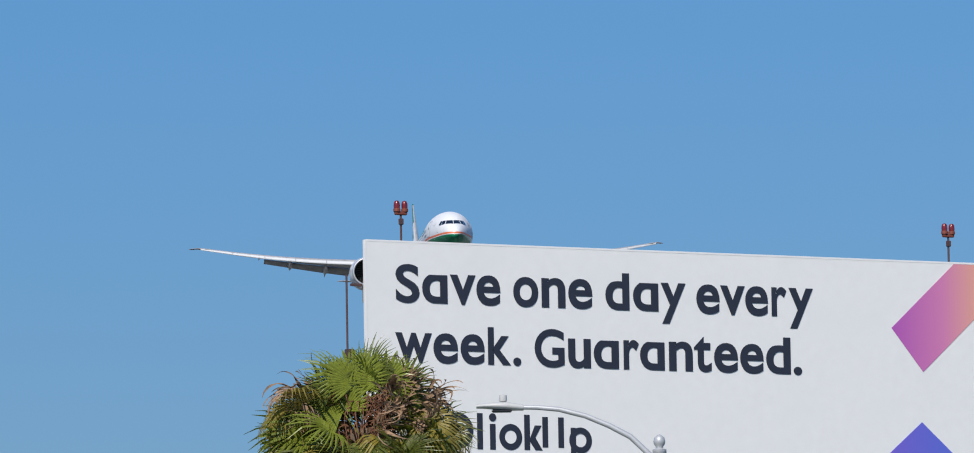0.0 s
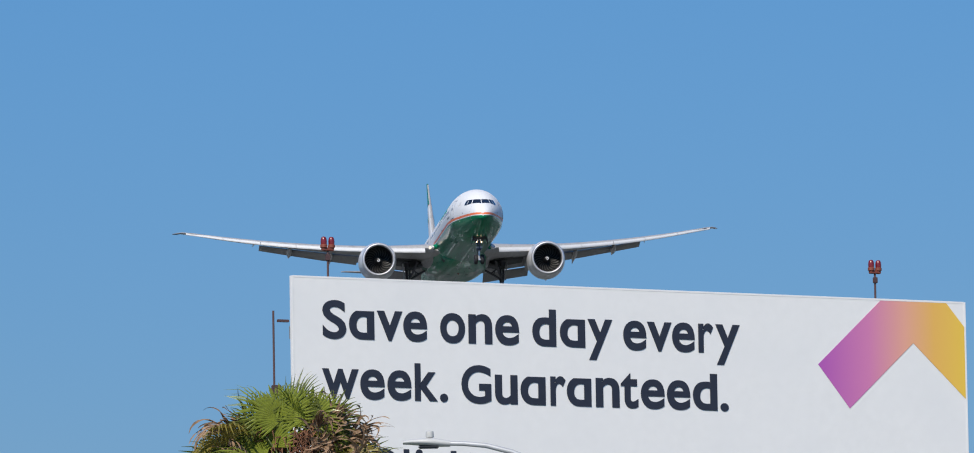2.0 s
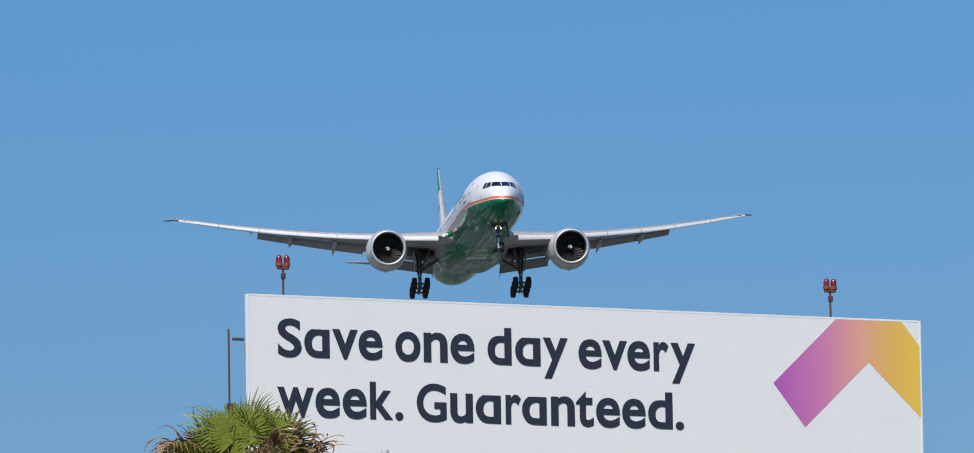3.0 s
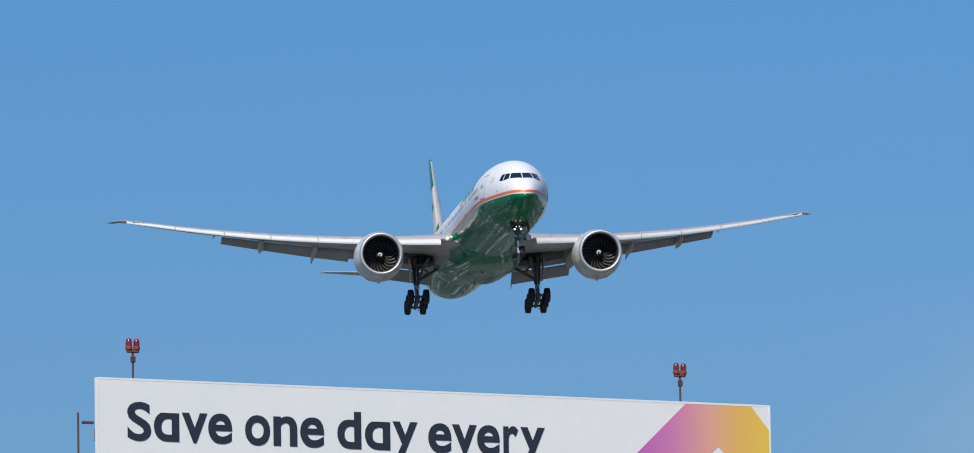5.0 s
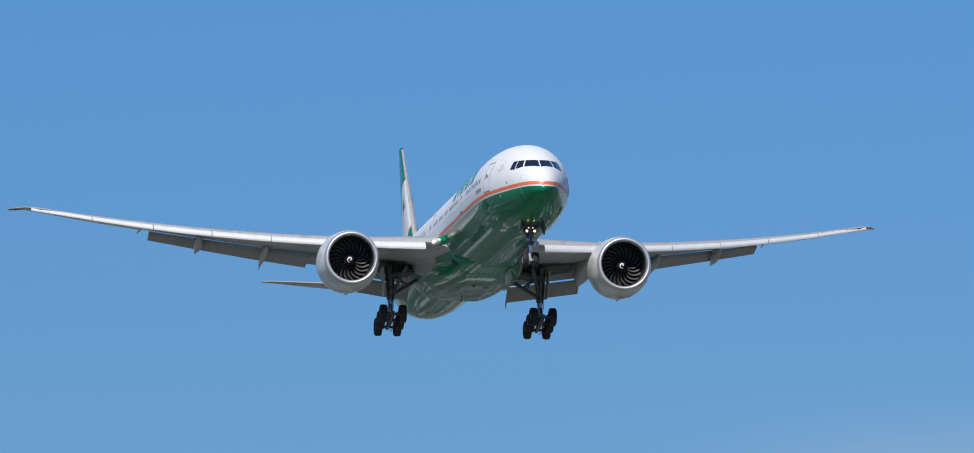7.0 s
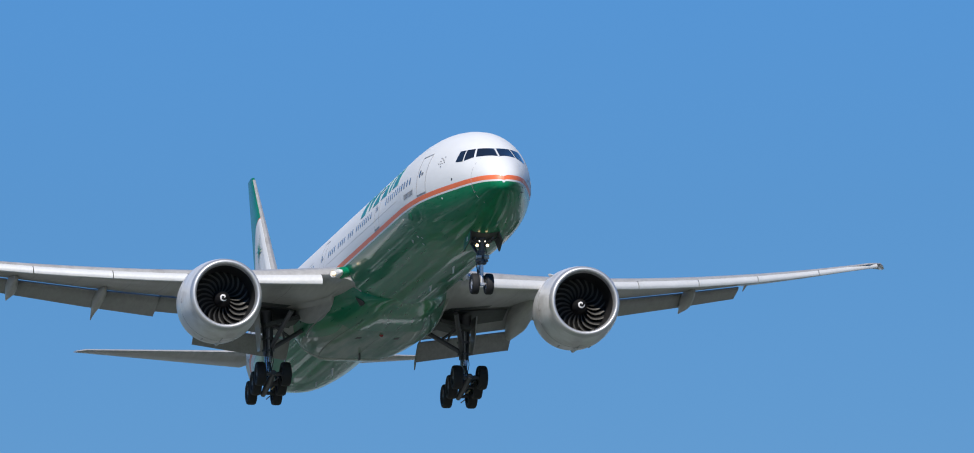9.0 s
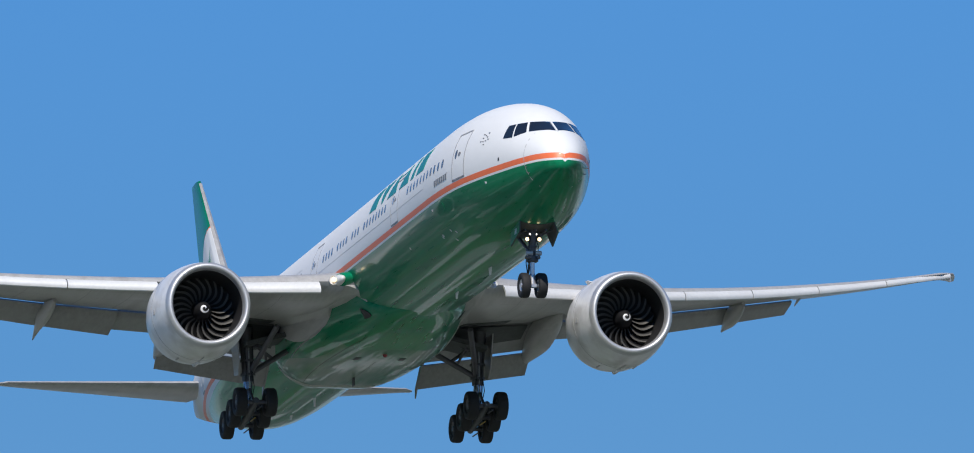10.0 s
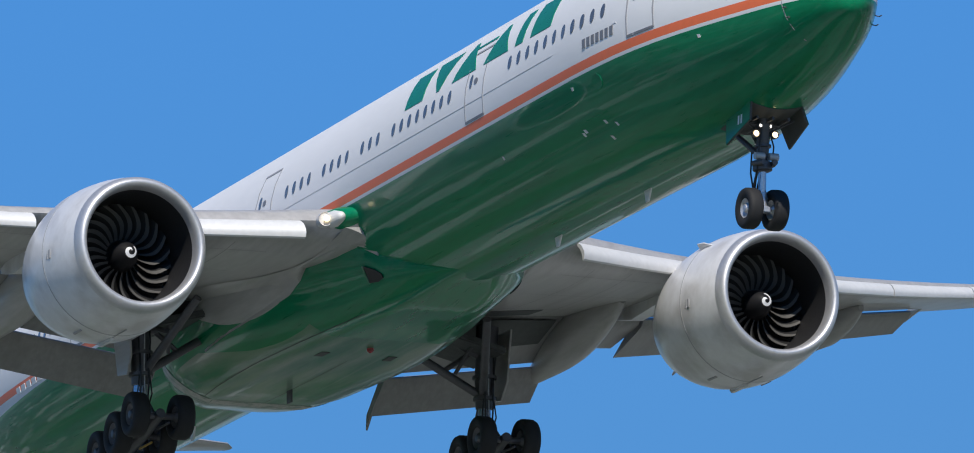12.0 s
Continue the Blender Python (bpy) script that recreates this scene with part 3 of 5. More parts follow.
def build_belly(plane):
    """The bulged fairing under the wing roots."""
    st = (23.5, 25.0, 26.5, 27.8, 29.5, 32.0, 36.0, 40.0, 41.8, 43.0, 44.5)
    hw = (0.5, 1.45, 2.25, 2.7, 3.1, 3.6, 4.0, 3.7, 3.1, 2.4, 1.0)
    zb = (-3.0, -3.10, -3.26, -3.39, -3.46, -3.50, -3.52, -3.50, -3.44, -3.32, -3.05)
    zs = (-3.02, -2.72, -2.12, -1.32, -0.9, -1.0, -1.2, -1.45, -1.8, -2.3, -2.8)

    def under(s, a):
        """The fairing's surface: a runs from the left edge, 0, round the bottom to the right edge, pi."""
        w, b, t = curve_at(st, hw, s), curve_at(st, zb, s), curve_at(st, zs, s)
        ca, sa = math.cos(a), math.sin(a)
        return A(s, w * ca, t + (b - t) * min(1.0, 1.12 * abs(sa) ** 0.8))

    def flush(s, a, proud=0.0):
        """A frame lying on that surface: x forward, z outward."""
        p = under(s, a)
        fx = (under(s - 0.1, a) - under(s + 0.1, a)).normalized()
        fy = (under(s, a - 0.02) - under(s, a + 0.02)).normalized()
        nz = fx.cross(fy).normalized()
        if nz.z > 0:
            nz, fy = -nz, -fy
        fy = nz.cross(fx)
        m = Matrix((fx, fy, nz)).transposed().to_4x4()
        m.translation = p + nz * proud
        return m
    rings = []
    n = 28
    for i in range(43):
        s = st[0] + (st[-1] - st[0]) * i / 42
        w, t = curve_at(st, hw, s), curve_at(st, zs, s)
        # the grey of the wing root ends along one row of points
        b = curve_at((27.2, 28.2, 29.2, 30.5, 32.0, 33.5, 35.0, 36.5, 38.0), (0.03, 0.04, 0.09, 0.30, 0.50, 0.54, 0.48, 0.28, 0.06), s)
        turns = [b * j / 5 for j in range(5)] + [b + (math.pi - 2 * b) * j / 18 for j in range(18)] + [math.pi - b + b * j / 5 for j in range(6)]
        r = [under(s, a) for a in turns]
        rings.append(r + [A(s, -w * 0.5, t + 0.15), A(s, w * 0.5, t + 0.15)])
    def fairing_paint(i, j):
        if 8 <= i <= 28 and (j < 5 or 23 <= j < 28):
            return 2
        return 1 if 16 <= i and 8 <= j <= 19 else 0
    belly = part("belly_fairing", loft(rings, mat=fairing_paint), [GREEN, GREEN_WORN_SHEEN, WING_GREY], plane, "green bulge under the wing roots, pale below from wear and painted sheen", smooth=50)
    for side in (-1, 1):
        ang_in = math.acos(side * 2.2 / curve_at(st, hw, 27.0))
        # not recessed: the black of the plate paints the shade inside the inlet
        part("ram_air_inlet", slab([(-0.34, -0.27), (0.1, -0.2), (0.36, -0.07), (0.36, 0.07), (0.1, 0.2), (-0.34, 0.27)], 0.02, flush(27.0, ang_in, 0.008)), BLACK, belly, "flat black plate standing in for the shaded air inlet", smooth=0)
        part("inlet_lip", slab([(-0.42, -0.27), (-0.35, -0.27), (-0.35, 0.27), (-0.42, 0.27)], 0.03, flush(27.0, ang_in, 0.012)), GREEN_WORN_SHEEN, belly, smooth=0)
        part("vent_grille", slab([(-0.28, -0.13), (0.28, -0.13), (0.28, 0.13), (-0.28, 0.13)], 0.02, flush(33.8, math.pi / 2 - side * 0.28, 0.006)), BAY, belly, smooth=0)
        for s0, s1, a0 in ((34.5, 41.0, 0.0), (29.0, 41.0, 0.60))[0 if side > 0 else 1:]:
            bm = bmesh.new()
            rows = []
            for q in range(9):
                m = flush(s0 + (s1 - s0) * q / 8, math.pi / 2 - side * a0, 0.006)
                rows.append([bm.verts.new(m @ Vector((0, k, 0))) for k in (-0.012, 0.012)])
            for q in range(8):
                bm.faces.new((rows[q][0], rows[q][1], rows[q + 1][1], rows[q + 1][0]))
            part("gear_door_seam", bm, BAY, belly)
    for side in (-1, 1):
        rings = []
        for q in range(15):
            s = 26.5 + 11.0 * q / 14
            yo = curve_at((26.5, 27.3, 28.5, 30, 32, 34.5, 37.5), (3.28, 3.30, 3.32, 3.42, 3.75, 4.4, 4.55), s)
            x = max(0.012, (s - w_le(yo)) / (w_te(yo) - w_le(yo)))
            zo = foil(yo, x, x + 0.001, 1)[-1][1] - 0.012
            low = curve_at((26.5, 28.0, 29.5, 31.0, 37.5), (0.04, 0.07, 0.17, 0.46, 0.60), s)
            e = under(s, low if side > 0 else math.pi - low)
            p0, p2_ = A(s, side * yo, zo), e + Vector((0, side * 0.03, -0.012))
            p1_ = A(s, side * (abs(e.y) + 0.22), zo - 0.12)
            row = []
            for k in range(9):
                u = k / 8
                row.append(p0 * (1 - u) ** 2 + p1_ * (2 * u * (1 - u)) + p2_ * u * u)
            rings.append(row + [A(s, side * 2.2, zo + 0.1)])
        part("root_fillet", loft(rings), WING_GREY, belly, "grey curved fillet between wing and belly", smooth=60)
    part("drain_mast", box((-0.2, -0.03, -0.4), (0.15, 0.03, 0), 0.01, Matrix.Translation(A(39, 0.0, -3.49))), STRUT, belly)
    part("red_beacon", lathe([(0, 0.12), (0.08, 0.11), (0.14, 0.05), (0.15, 0)], A(32.7, 0, -3.49), (0, 0, -1), 12), NAV_RED, belly)
    bm = bmesh.new()
    rows = []
    for q in range(33):
        a = 0.3 + (math.pi - 0.6) * q / 32
        rows.append([bm.verts.new(flush(s, a, 0.008).translation) for s in (41.2, 41.45, 41.75, 42.0)])
    for q in range(32):
        for k in range(3):
            bm.faces.new((rows[q][k], rows[q][k + 1], rows[q + 1][k + 1], rows[q + 1][k]))
    part("rear_seal", bm, WORN_SEAL, belly, "worn pale sealant along the rear edge", smooth=60)


# ---- wing shape ----
KINK = 10.2


def w_le(y):
    return 27.0 + (y - 3.7) * 0.62 if y < 30.4 else 43.55 + curve_at((30.4, 31.4, 32.4), (0.0, 1.3, 4.4), y)


def w_te(y):
    if y < KINK:
        return 39.4 + (y - 3.1) * 0.13
    return 40.32 + (y - KINK) * 0.302 if y < 30.4 else 46.42 + curve_at((30.4, 31.4, 32.4), (0.0, 0.75, 2.2), y)


def w_z(y):
    d = y - 3.7
    return -1.20 + 0.068 * d + 0.0032 * d * d + 0.02 * max(0, y - 30.4)


def foil(y, x0=0.0, x1=1.0, n=10):
    """The wing's section at y between two shares of its chord, as (s, z) pairs round it."""
    c = w_te(y) - w_le(y)
    th = curve_at((3, 10, 32.4), (0.135, 0.11, 0.085), y)
    tw = curve_at((3, 12, 18, 23, 32.4), (0.0, -0.01, -0.035, -0.05, -0.05), y)

    def half(x):
        return th * 5 * (0.2969 * math.sqrt(x) - 0.126 * x - 0.3516 * x * x + 0.2843 * x ** 3 - 0.1015 * x ** 4)
    xs = [x0 + (x1 - x0) * (0.5 - 0.5 * math.cos(math.pi * i / n)) for i in range(n + 1)]
    up = [(w_le(y) + x * c, w_z(y) + c * (0.85 * half(x) + 0.012 * math.sin(math.pi * x) - tw * x)) for x in xs]
    lo = [(w_le(y) + x * c, w_z(y) - c * (0.92 * half(x) - 0.012 * math.sin(math.pi * x) + tw * x)) for x in xs]
    return up + lo[::-1][(0 if x1 < 0.999 else 1):(-1 if x0 < 0.001 else None)]


def span_loft(ys, side, x0=0.0, x1=1.0):
    return loft([[A(s, side * y, z) for s, z in foil(y, x0, x1)] for y in ys])


def moved_panel(ys, side, chord, hinge, drop, back, angle, thick=0.12):
    """A flap: its own thin section, carried back, down and turned."""
    rings = []
    for y in ys:
        c = w_te(y) - w_le(y)
        fc = chord(y)
        s0 = w_le(y) + hinge * c + back(y)
        z0 = foil(y, hinge, hinge + 0.01, 1)[-1][1] - drop(y)
        a = radians(angle)
        r = []
        prof = [(0, 0), (0.06, 0.55), (0.25, 1.0), (0.6, 0.6), (1, 0.03), (1, -0.03), (0.6, -0.25), (0.25, -0.45), (0.06, -0.4)]
        for u, v in prof:
            x, z = u * fc, v * thick * fc
            r.append(A(s0 + x * math.cos(a) + z * math.sin(a), side * y, z0 - x * math.sin(a) + z * math.cos(a)))
        rings.append(r)
    return loft(rings)


def plate(a, b, c, d, thick):
    """A flap by its corners: inner front, inner rear, outer rear, outer front."""
    prof = [(0, 0), (0.06, 0.55), (0.25, 1.0), (0.6, 0.6), (1, 0.04), (1, -0.04), (0.6, -0.2), (0.25, -0.35), (0.06, -0.3)]
    rings = []
    for i in range(4):
        u = i / 3
        f, r = a.lerp(d, u), b.lerp(c, u)
        up = Vector((0, 0, 1))
        rings.append([f.lerp(r, x) + up * (z * thick) for x, z in prof])
    return loft(rings)


def canoe(side, y, s0, s1, z0, z1, width, depth, droop, taper=0.75):
    """A flap track fairing: a boat-shaped pod, its tail drooped."""
    rings = []
    for i in range(13):
        u = i / 12
        k = max(0.02, (math.sin(math.pi * min(1, u * 0.9 + 0.05)) ** 0.7) * (1 - taper * max(0, u - 0.55) / 0.45))
        z = z0 + (z1 - z0) * u - droop * max(0, u - 0.5) ** 1.5 * 2.8
        rings.append(ring(A(s0 + (s1 - s0) * u, side * y, z), 1.0, (0, 1, 0), (0, 0, 1), 14, width * k / 2, depth * k / 2))
    return loft(rings)


def build_wing(plane, side):
    skin_ys = [2.4, 3.7, 5, 6.5, 8.2, 9.8, 11.2, 13, 15, 17, 19, 21, 23]
    wing = part("wing", span_loft(skin_ys, side, 0.0, 0.74), WING_GREY, plane, "grey swept wing with slats and flaps out", smooth=35)
    part("outer_wing", span_loft([23, 25, 27, 29, 30.4, 30.9, 31.4, 31.9, 32.4], side), WING_GREY, wing, smooth=35)
    # slats
    cuts = [(4.3, 8.9), (10.9, 14.6), (14.65, 18.6), (18.65, 22.6), (22.65, 26.8), (26.85, 31.0)]
    for a, b in cuts:
        rings = []
        for y in (a, (a + b) / 2, b):
            c = w_te(y) - w_le(y)
            k = curve_at((3.8, 11, 20, 27, 31.0), (1.25, 1.05, 0.95, 0.68, 0.52), y)
            z = w_z(y) - 0.24 * k
            le = w_le(y) - 0.36 * k
            prof = [(0.62, 0.30), (0.38, 0.245), (0.16, 0.13), (0.02, -0.03), (0.0, -0.13), (0.03, -0.22), (0.10, -0.25), (0.12, -0.13), (0.25, 0.06), (0.45, 0.2)]
            rings.append([A(le + u * k, side * y, z + v * k) for u, v in prof])
        part("slat", loft(rings), SLAT, wing, "pale metal leading-edge slat, drooped", smooth=40)
    # flaps
    inner = part("inboard_flap", plate(A(36.4, side * 3.5, -1.36), A(40.45, side * 3.5, -2.50), A(40.45, side * 8.8, -1.74), A(37.5, side * 8.8, -0.80), 0.28), FLAP_SHADE_GREY, wing)
    part("aft_flap", plate(A(40.5, side * 3.7, -2.62), A(41.75, side * 3.7, -3.52), A(41.65, side * 8.95, -2.76), A(40.5, side * 8.95, -1.88), 0.2), FLAP_SHADE_GREY, inner)
    part("end_plate", slab([(0, 0), (0.7, -0.1), (1.7, -0.95), (1.75, -1.4), (1.3, -0.95)], 0.06, Matrix.Translation(A(40.2, side * 3.68, -2.52)) @ pose(0, 0, 0, 90) @ Matrix.Diagonal((-1, 1, 1, 1))), FLAP_SHADE_GREY, inner)
    part("flaperon", moved_panel((8.6, 11.25), side, lambda y: 2.3, 0.745, lambda y: 0.06, lambda y: 0.05, 11), FLAP_SHADE_GREY, wing)
    part("outboard_flap", moved_panel((11.3, 15, 19, 22.5), side, lambda y: 0.27 * (w_te(y) - w_le(y)), 0.745, lambda y: 0.10, lambda y: -0.08, 17), FLAP_SHADE_GREY, wing)
    part("aileron_hinge", tube([A(42.7, side * 23.0, w_z(23.0) + 0.22), A(43.5, side * 23.1, w_z(23.1) + 0.16), A(44.5, side * 23.2, w_z(23.2) + 0.02)], [0.1, 0.08, 0.03], 8), WING_GREY, wing)
    # an added dark plate paints the shade of the hollow ahead of the flap
    part("flap_cove_shade", plate(A(36.5, side * 4.0, -1.60), A(38.7, side * 4.0, -2.24), A(39.0, side * 8.1, -1.52), A(37.6, side * 8.1, -1.08), 0.05), BAY, inner, "dark plate standing in for the shaded hollow ahead of the flap")
    # no opening is cut: a dark sheet on the skin paints the well's shade
    well = []
    for q in range(5):
        y = 3.9 + 2.9 * q / 4
        well.append([A(s, side * y, foil(y, (s - w_le(y)) / (w_te(y) - w_le(y)), (s - w_le(y)) / (w_te(y) - w_le(y)) + 0.001, 1)[-1][1] + dz) for s, dz in ((35.6, -0.012), (36.2, -0.014), (36.75, -0.014), (36.75, 0.05), (35.6, 0.05))])
    part("wheel_well_shade", loft(well), BAY, wing, "dark sheet standing in for the shaded wheel well")
    # panel lines under the wing
    def lower(y, x):
        s, z = foil(y, x, x + 0.001, 1)[-1]
        return s, z - 0.004

    def line(points):
        bm = bmesh.new()
        rows = []
        for y, x, dy, dx in points:
            c = w_te(y) - w_le(y)
            rows.append([bm.verts.new(A(lower(y + k * dy, x + k * dx / c)[0], side * (y + k * dy), lower(y + k * dy, x + k * dx / c)[1])) for k in (-1, 1)])
        for q in range(len(rows) - 1):
            bm.faces.new((rows[q][0], rows[q][1], rows[q + 1][1], rows[q + 1][0]))
        part("panel_line", bm, WING_DARK, wing)
    for x in (0.14, 0.36, 0.6):
        line([(4.6 + 18 * q / 16, x, 0.0, 0.009) for q in range(17)])
    for y in (5.6, 7.2, 11.6, 13.4, 16.0, 18.2, 20.8):
        line([(y, 0.08 + 0.62 * q / 8, 0.009, 0.0) for q in range(9)])
    # pods
    part("flap_fairing", canoe(side, 8.85, 34.4, 41.7, -0.95, -1.95, 1.25, 1.6, 0.25, 0.4), WING_GREY, wing, smooth=60)
    part("flap_fairing", canoe(side, 14.4, 37.6, 43.0, -0.35, -0.75, 0.6, 0.85, 0.5, 0.65), WING_GREY, wing, smooth=60)
    part("flap_fairing", canoe(side, 19.1, 39.2, 43.1, 0.42, 0.0, 0.62, 1.0, 0.2, 0.5), WING_GREY, wing, smooth=60)
    # root light and fairing glove
    glove = []
    for s, y, z, r in ((26.2, 2.75, -1.05, 0.1), (26.5, 2.9, -1.08, 0.3), (26.9, 3.1, -1.12, 0.46), (27.5, 3.0, -1.15, 0.6), (28.6, 2.9, -1.2, 0.6), (30.5, 2.8, -1.3, 0.6)):
        glove.append(ring(A(s, side * y, z), r, (0, 1, 0), (0, 0, 1), 16, 1.15, 0.75))
    root = part("root_fairing", loft(glove), GREEN, wing, "green fairing at the wing root", smooth=60)
    part("fairing_tip", loft([ring(A(s, side * y, z), r, (0, 1, 0), (0, 0, 1), 14) for s, y, z, r in ((26.45, 3.36, -1.14, 0.05), (26.55, 3.38, -1.14, 0.14), (26.85, 3.42, -1.15, 0.24), (27.4, 3.44, -1.16, 0.3))]), SLAT, root, "pale grey tip", smooth=60)
    part("light_recess", lathe([(0.0, 0.17), (0.03, 0.2), (-0.15, 0.22), (-0.3, 0.2)], A(26.92, side * 3.72, -1.18), (1, side * 0.1, 0), 16, cap=True), NACELLE, root)
    part("landing_light", lathe([(0.02, 0.0), (0.01, 0.06), (-0.03, 0.10), (-0.1, 0.0)], A(26.78, side * 3.72, -1.18), (1, side * 0.1, 0), 14), LAMP_WARM if side < 0 else CHROME, wing, "lit landing light" if side < 0 else "unlit landing light")
    part("navigation_light", loft([ring(A(s, side * y, w_z(y)), r, (1, 0, 0), (0, 0, 1), 8, 2.2, 0.8) for s, y, r in ((45.4, 31.4, 0.04), (47.0, 31.9, 0.1), (48.3, 32.36, 0.03))]), NAV_RED if side > 0 else BLACK, wing)
    return wing


ENG_Y, ENG_Z, LIP_S = 9.8, -2.65, 25.4


def build_engine(plane, side):
    o = A(LIP_S, side * ENG_Y, ENG_Z)
    ax = Vector((-1, 0, 0))
    outer = [(0.34, 1.945), (0.7, 2.02), (1.2, 2.10), (2.0, 2.175), (2.8, 2.20), (3.6, 2.14), (4.3, 2.0), (4.9, 1.82), (5.4, 1.62), (5.4, 1.55), (4.6, 1.56)]
    nac = part("nacelle", lathe(outer, o, ax, 64), NACELLE, plane, "pale grey engine cowling, soot-stained below", smooth=50)
    lip = [(0.34, 1.95), (0.2, 1.925), (0.1, 1.885), (0.03, 1.83), (0.0, 1.765), (0.02, 1.705), (0.08, 1.655), (0.2, 1.62), (0.40, 1.60)]
    part("inlet_lip", lathe(lip, o, ax, 64), LIP, nac, "polished bare-metal lip", smooth=60)
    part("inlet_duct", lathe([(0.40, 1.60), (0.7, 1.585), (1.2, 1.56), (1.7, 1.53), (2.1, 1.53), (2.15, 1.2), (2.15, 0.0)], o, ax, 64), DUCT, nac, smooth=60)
    part("cowl_seam", lathe([(2.22, 2.188), (2.26, 2.190), (2.26, 2.15), (2.22, 2.15)], o, ax, 64, closed=True), SEAM, nac)
    part("core_nozzle", lathe([(4.6, 1.3), (5.6, 1.1), (6.6, 0.85), (6.6, 0.8), (5.6, 1.0)], o, ax, 40), STRUT, nac)
    part("exhaust_cone", lathe([(5.8, 0.55), (6.8, 0.45), (7.6, 0.05), (7.62, 0)], o, ax, 24), STRUT, nac)
    part("drain_fairing", box((-0.5, -0.09, -0.08), (0.5, 0.09, 0.1), 0.04, Matrix.Translation(A(LIP_S + 3.0, side * ENG_Y, ENG_Z - 2.19))), NACELLE, nac)
    part("strake", slab([(0, -0.1), (1.2, -0.1), (1.1, 0.3), (0.75, 0.26)], 0.04, Matrix.Translation(A(LIP_S + 1.3, side * (ENG_Y - 1.32), ENG_Z + 1.6)) @ pose(0, 0, 0, 90 + side * 40) @ Matrix.Diagonal((-1, 1, 1, 1))), NACELLE, nac)
    for i in range(3):
        part("stencil_bar", box((-0.06, -0.01, -0.12), (0.06, 0.01, 0.12), 0, Matrix.Translation(A(LIP_S + 1.75 + 0.18 * i, side * ENG_Y - 2.155, ENG_Z - 0.1))), SEAM, nac)
    for a in (-24, 22):
        part("cowl_latch", box((-0.28, -0.04, -0.02), (0.28, 0.04, 0.02), 0.008, Matrix.Translation(A(LIP_S + 2.9, side * ENG_Y + 2.195 * math.sin(radians(a)), ENG_Z - 2.195 * math.cos(radians(a)))) @ pose(0, 0, 0, a)), SEAM, nac)
    part("cowl_seam", box((-0.5, -0.012, -0.006), (1.0, 0.012, 0.02), 0.0, Matrix.Translation(A(LIP_S + 2.4, side * ENG_Y, ENG_Z - 2.195))), SEAM, nac)
    # pylon
    rings = []
    for s, z0, z1, w in ((28.0, -0.85, -0.62, 0.12), (29.2, -0.85, -0.45, 0.42), (30.8, -0.95, -0.3, 0.5), (33.0, -1.3, -0.35, 0.5), (35.5, -1.4, -0.6, 0.4), (37.0, -1.1, -0.9, 0.1)):
        rings.append([A(s, side * ENG_Y + w / 2 * a, z0 + (z1 - z0) * b) for a, b in ((1, 0), (1, 0.8), (0.4, 1), (-0.4, 1), (-1, 0.8), (-1, 0))])
    part("pylon", loft(rings), NACELLE, plane, "grey engine pylon", smooth=45)
    # fan: hub with its spiral, and wide blades
    fan = part("fan", lathe([(-0.62, 0.0), (-0.58, 0.085), (-0.42, 0.23), (-0.2, 0.36), (0.0, 0.43), (0.3, 0.47)], (0, 0, 0), ax, 32), BLACK, plane, "black spinner with a white spiral", smooth=60)
    fan.location = A(LIP_S + 1.62, side * ENG_Y, ENG_Z)
    bm = bmesh.new()
    pts = []
    for i in range(25):
        a, r = 7.2 * i / 24, 0.02 + 0.19 * i / 24
        x = 0.63 - curve_at((0, 0.085, 0.23, 0.36), (0.0, 0.035, 0.19, 0.41), r)
        w = 0.018 + 0.03 * math.sin(math.pi * i / 24)
        pts.append([Vector((x - 0.02 * k + 0.012, (r + k * w) * math.cos(a), (r + k * w) * math.sin(a))) for k in (-1, 1)])
    rows = [[bm.verts.new(p) for p in q] for q in pts]
    for i in range(len(rows) - 1):
        bm.faces.new((rows[i][0], rows[i][1], rows[i + 1][1], rows[i + 1][0]))
    part("spiral", bm, WHITE, fan, "white spiral mark")
    rings = []
    for i in range(9):
        u = i / 8
        r = 0.38 + (1.51 - 0.38) * u
        sweep = 0.20 * math.sin(u * math.pi * 0.95) - 0.20 * u * u
        pitch = radians(30 + 32 * u)
        ch = 0.13 + 0.11 * math.sin(math.pi * min(1, u * 0.75 + 0.15))
        c, sn = math.cos(pitch), math.sin(pitch)
        rings.append([Vector((-0.28 + q * ch * c - w * sn, q * ch * sn + w * c + sweep, r)) for q, w in ((-1, 0), (-0.3, 0.018), (0.45, 0.016), (1, 0.0), (0.45, -0.016), (-0.3, -0.018))])
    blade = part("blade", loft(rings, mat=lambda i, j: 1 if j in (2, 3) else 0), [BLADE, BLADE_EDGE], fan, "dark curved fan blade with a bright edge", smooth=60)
    for i in range(1, 22):
        b = new("blade", blade.data)
        b.parent = fan
        b.matrix_basis = pose(0, 0, 0, 360 * i / 22)
        tagged(b, "dark curved fan blade with a bright edge")
    return fan


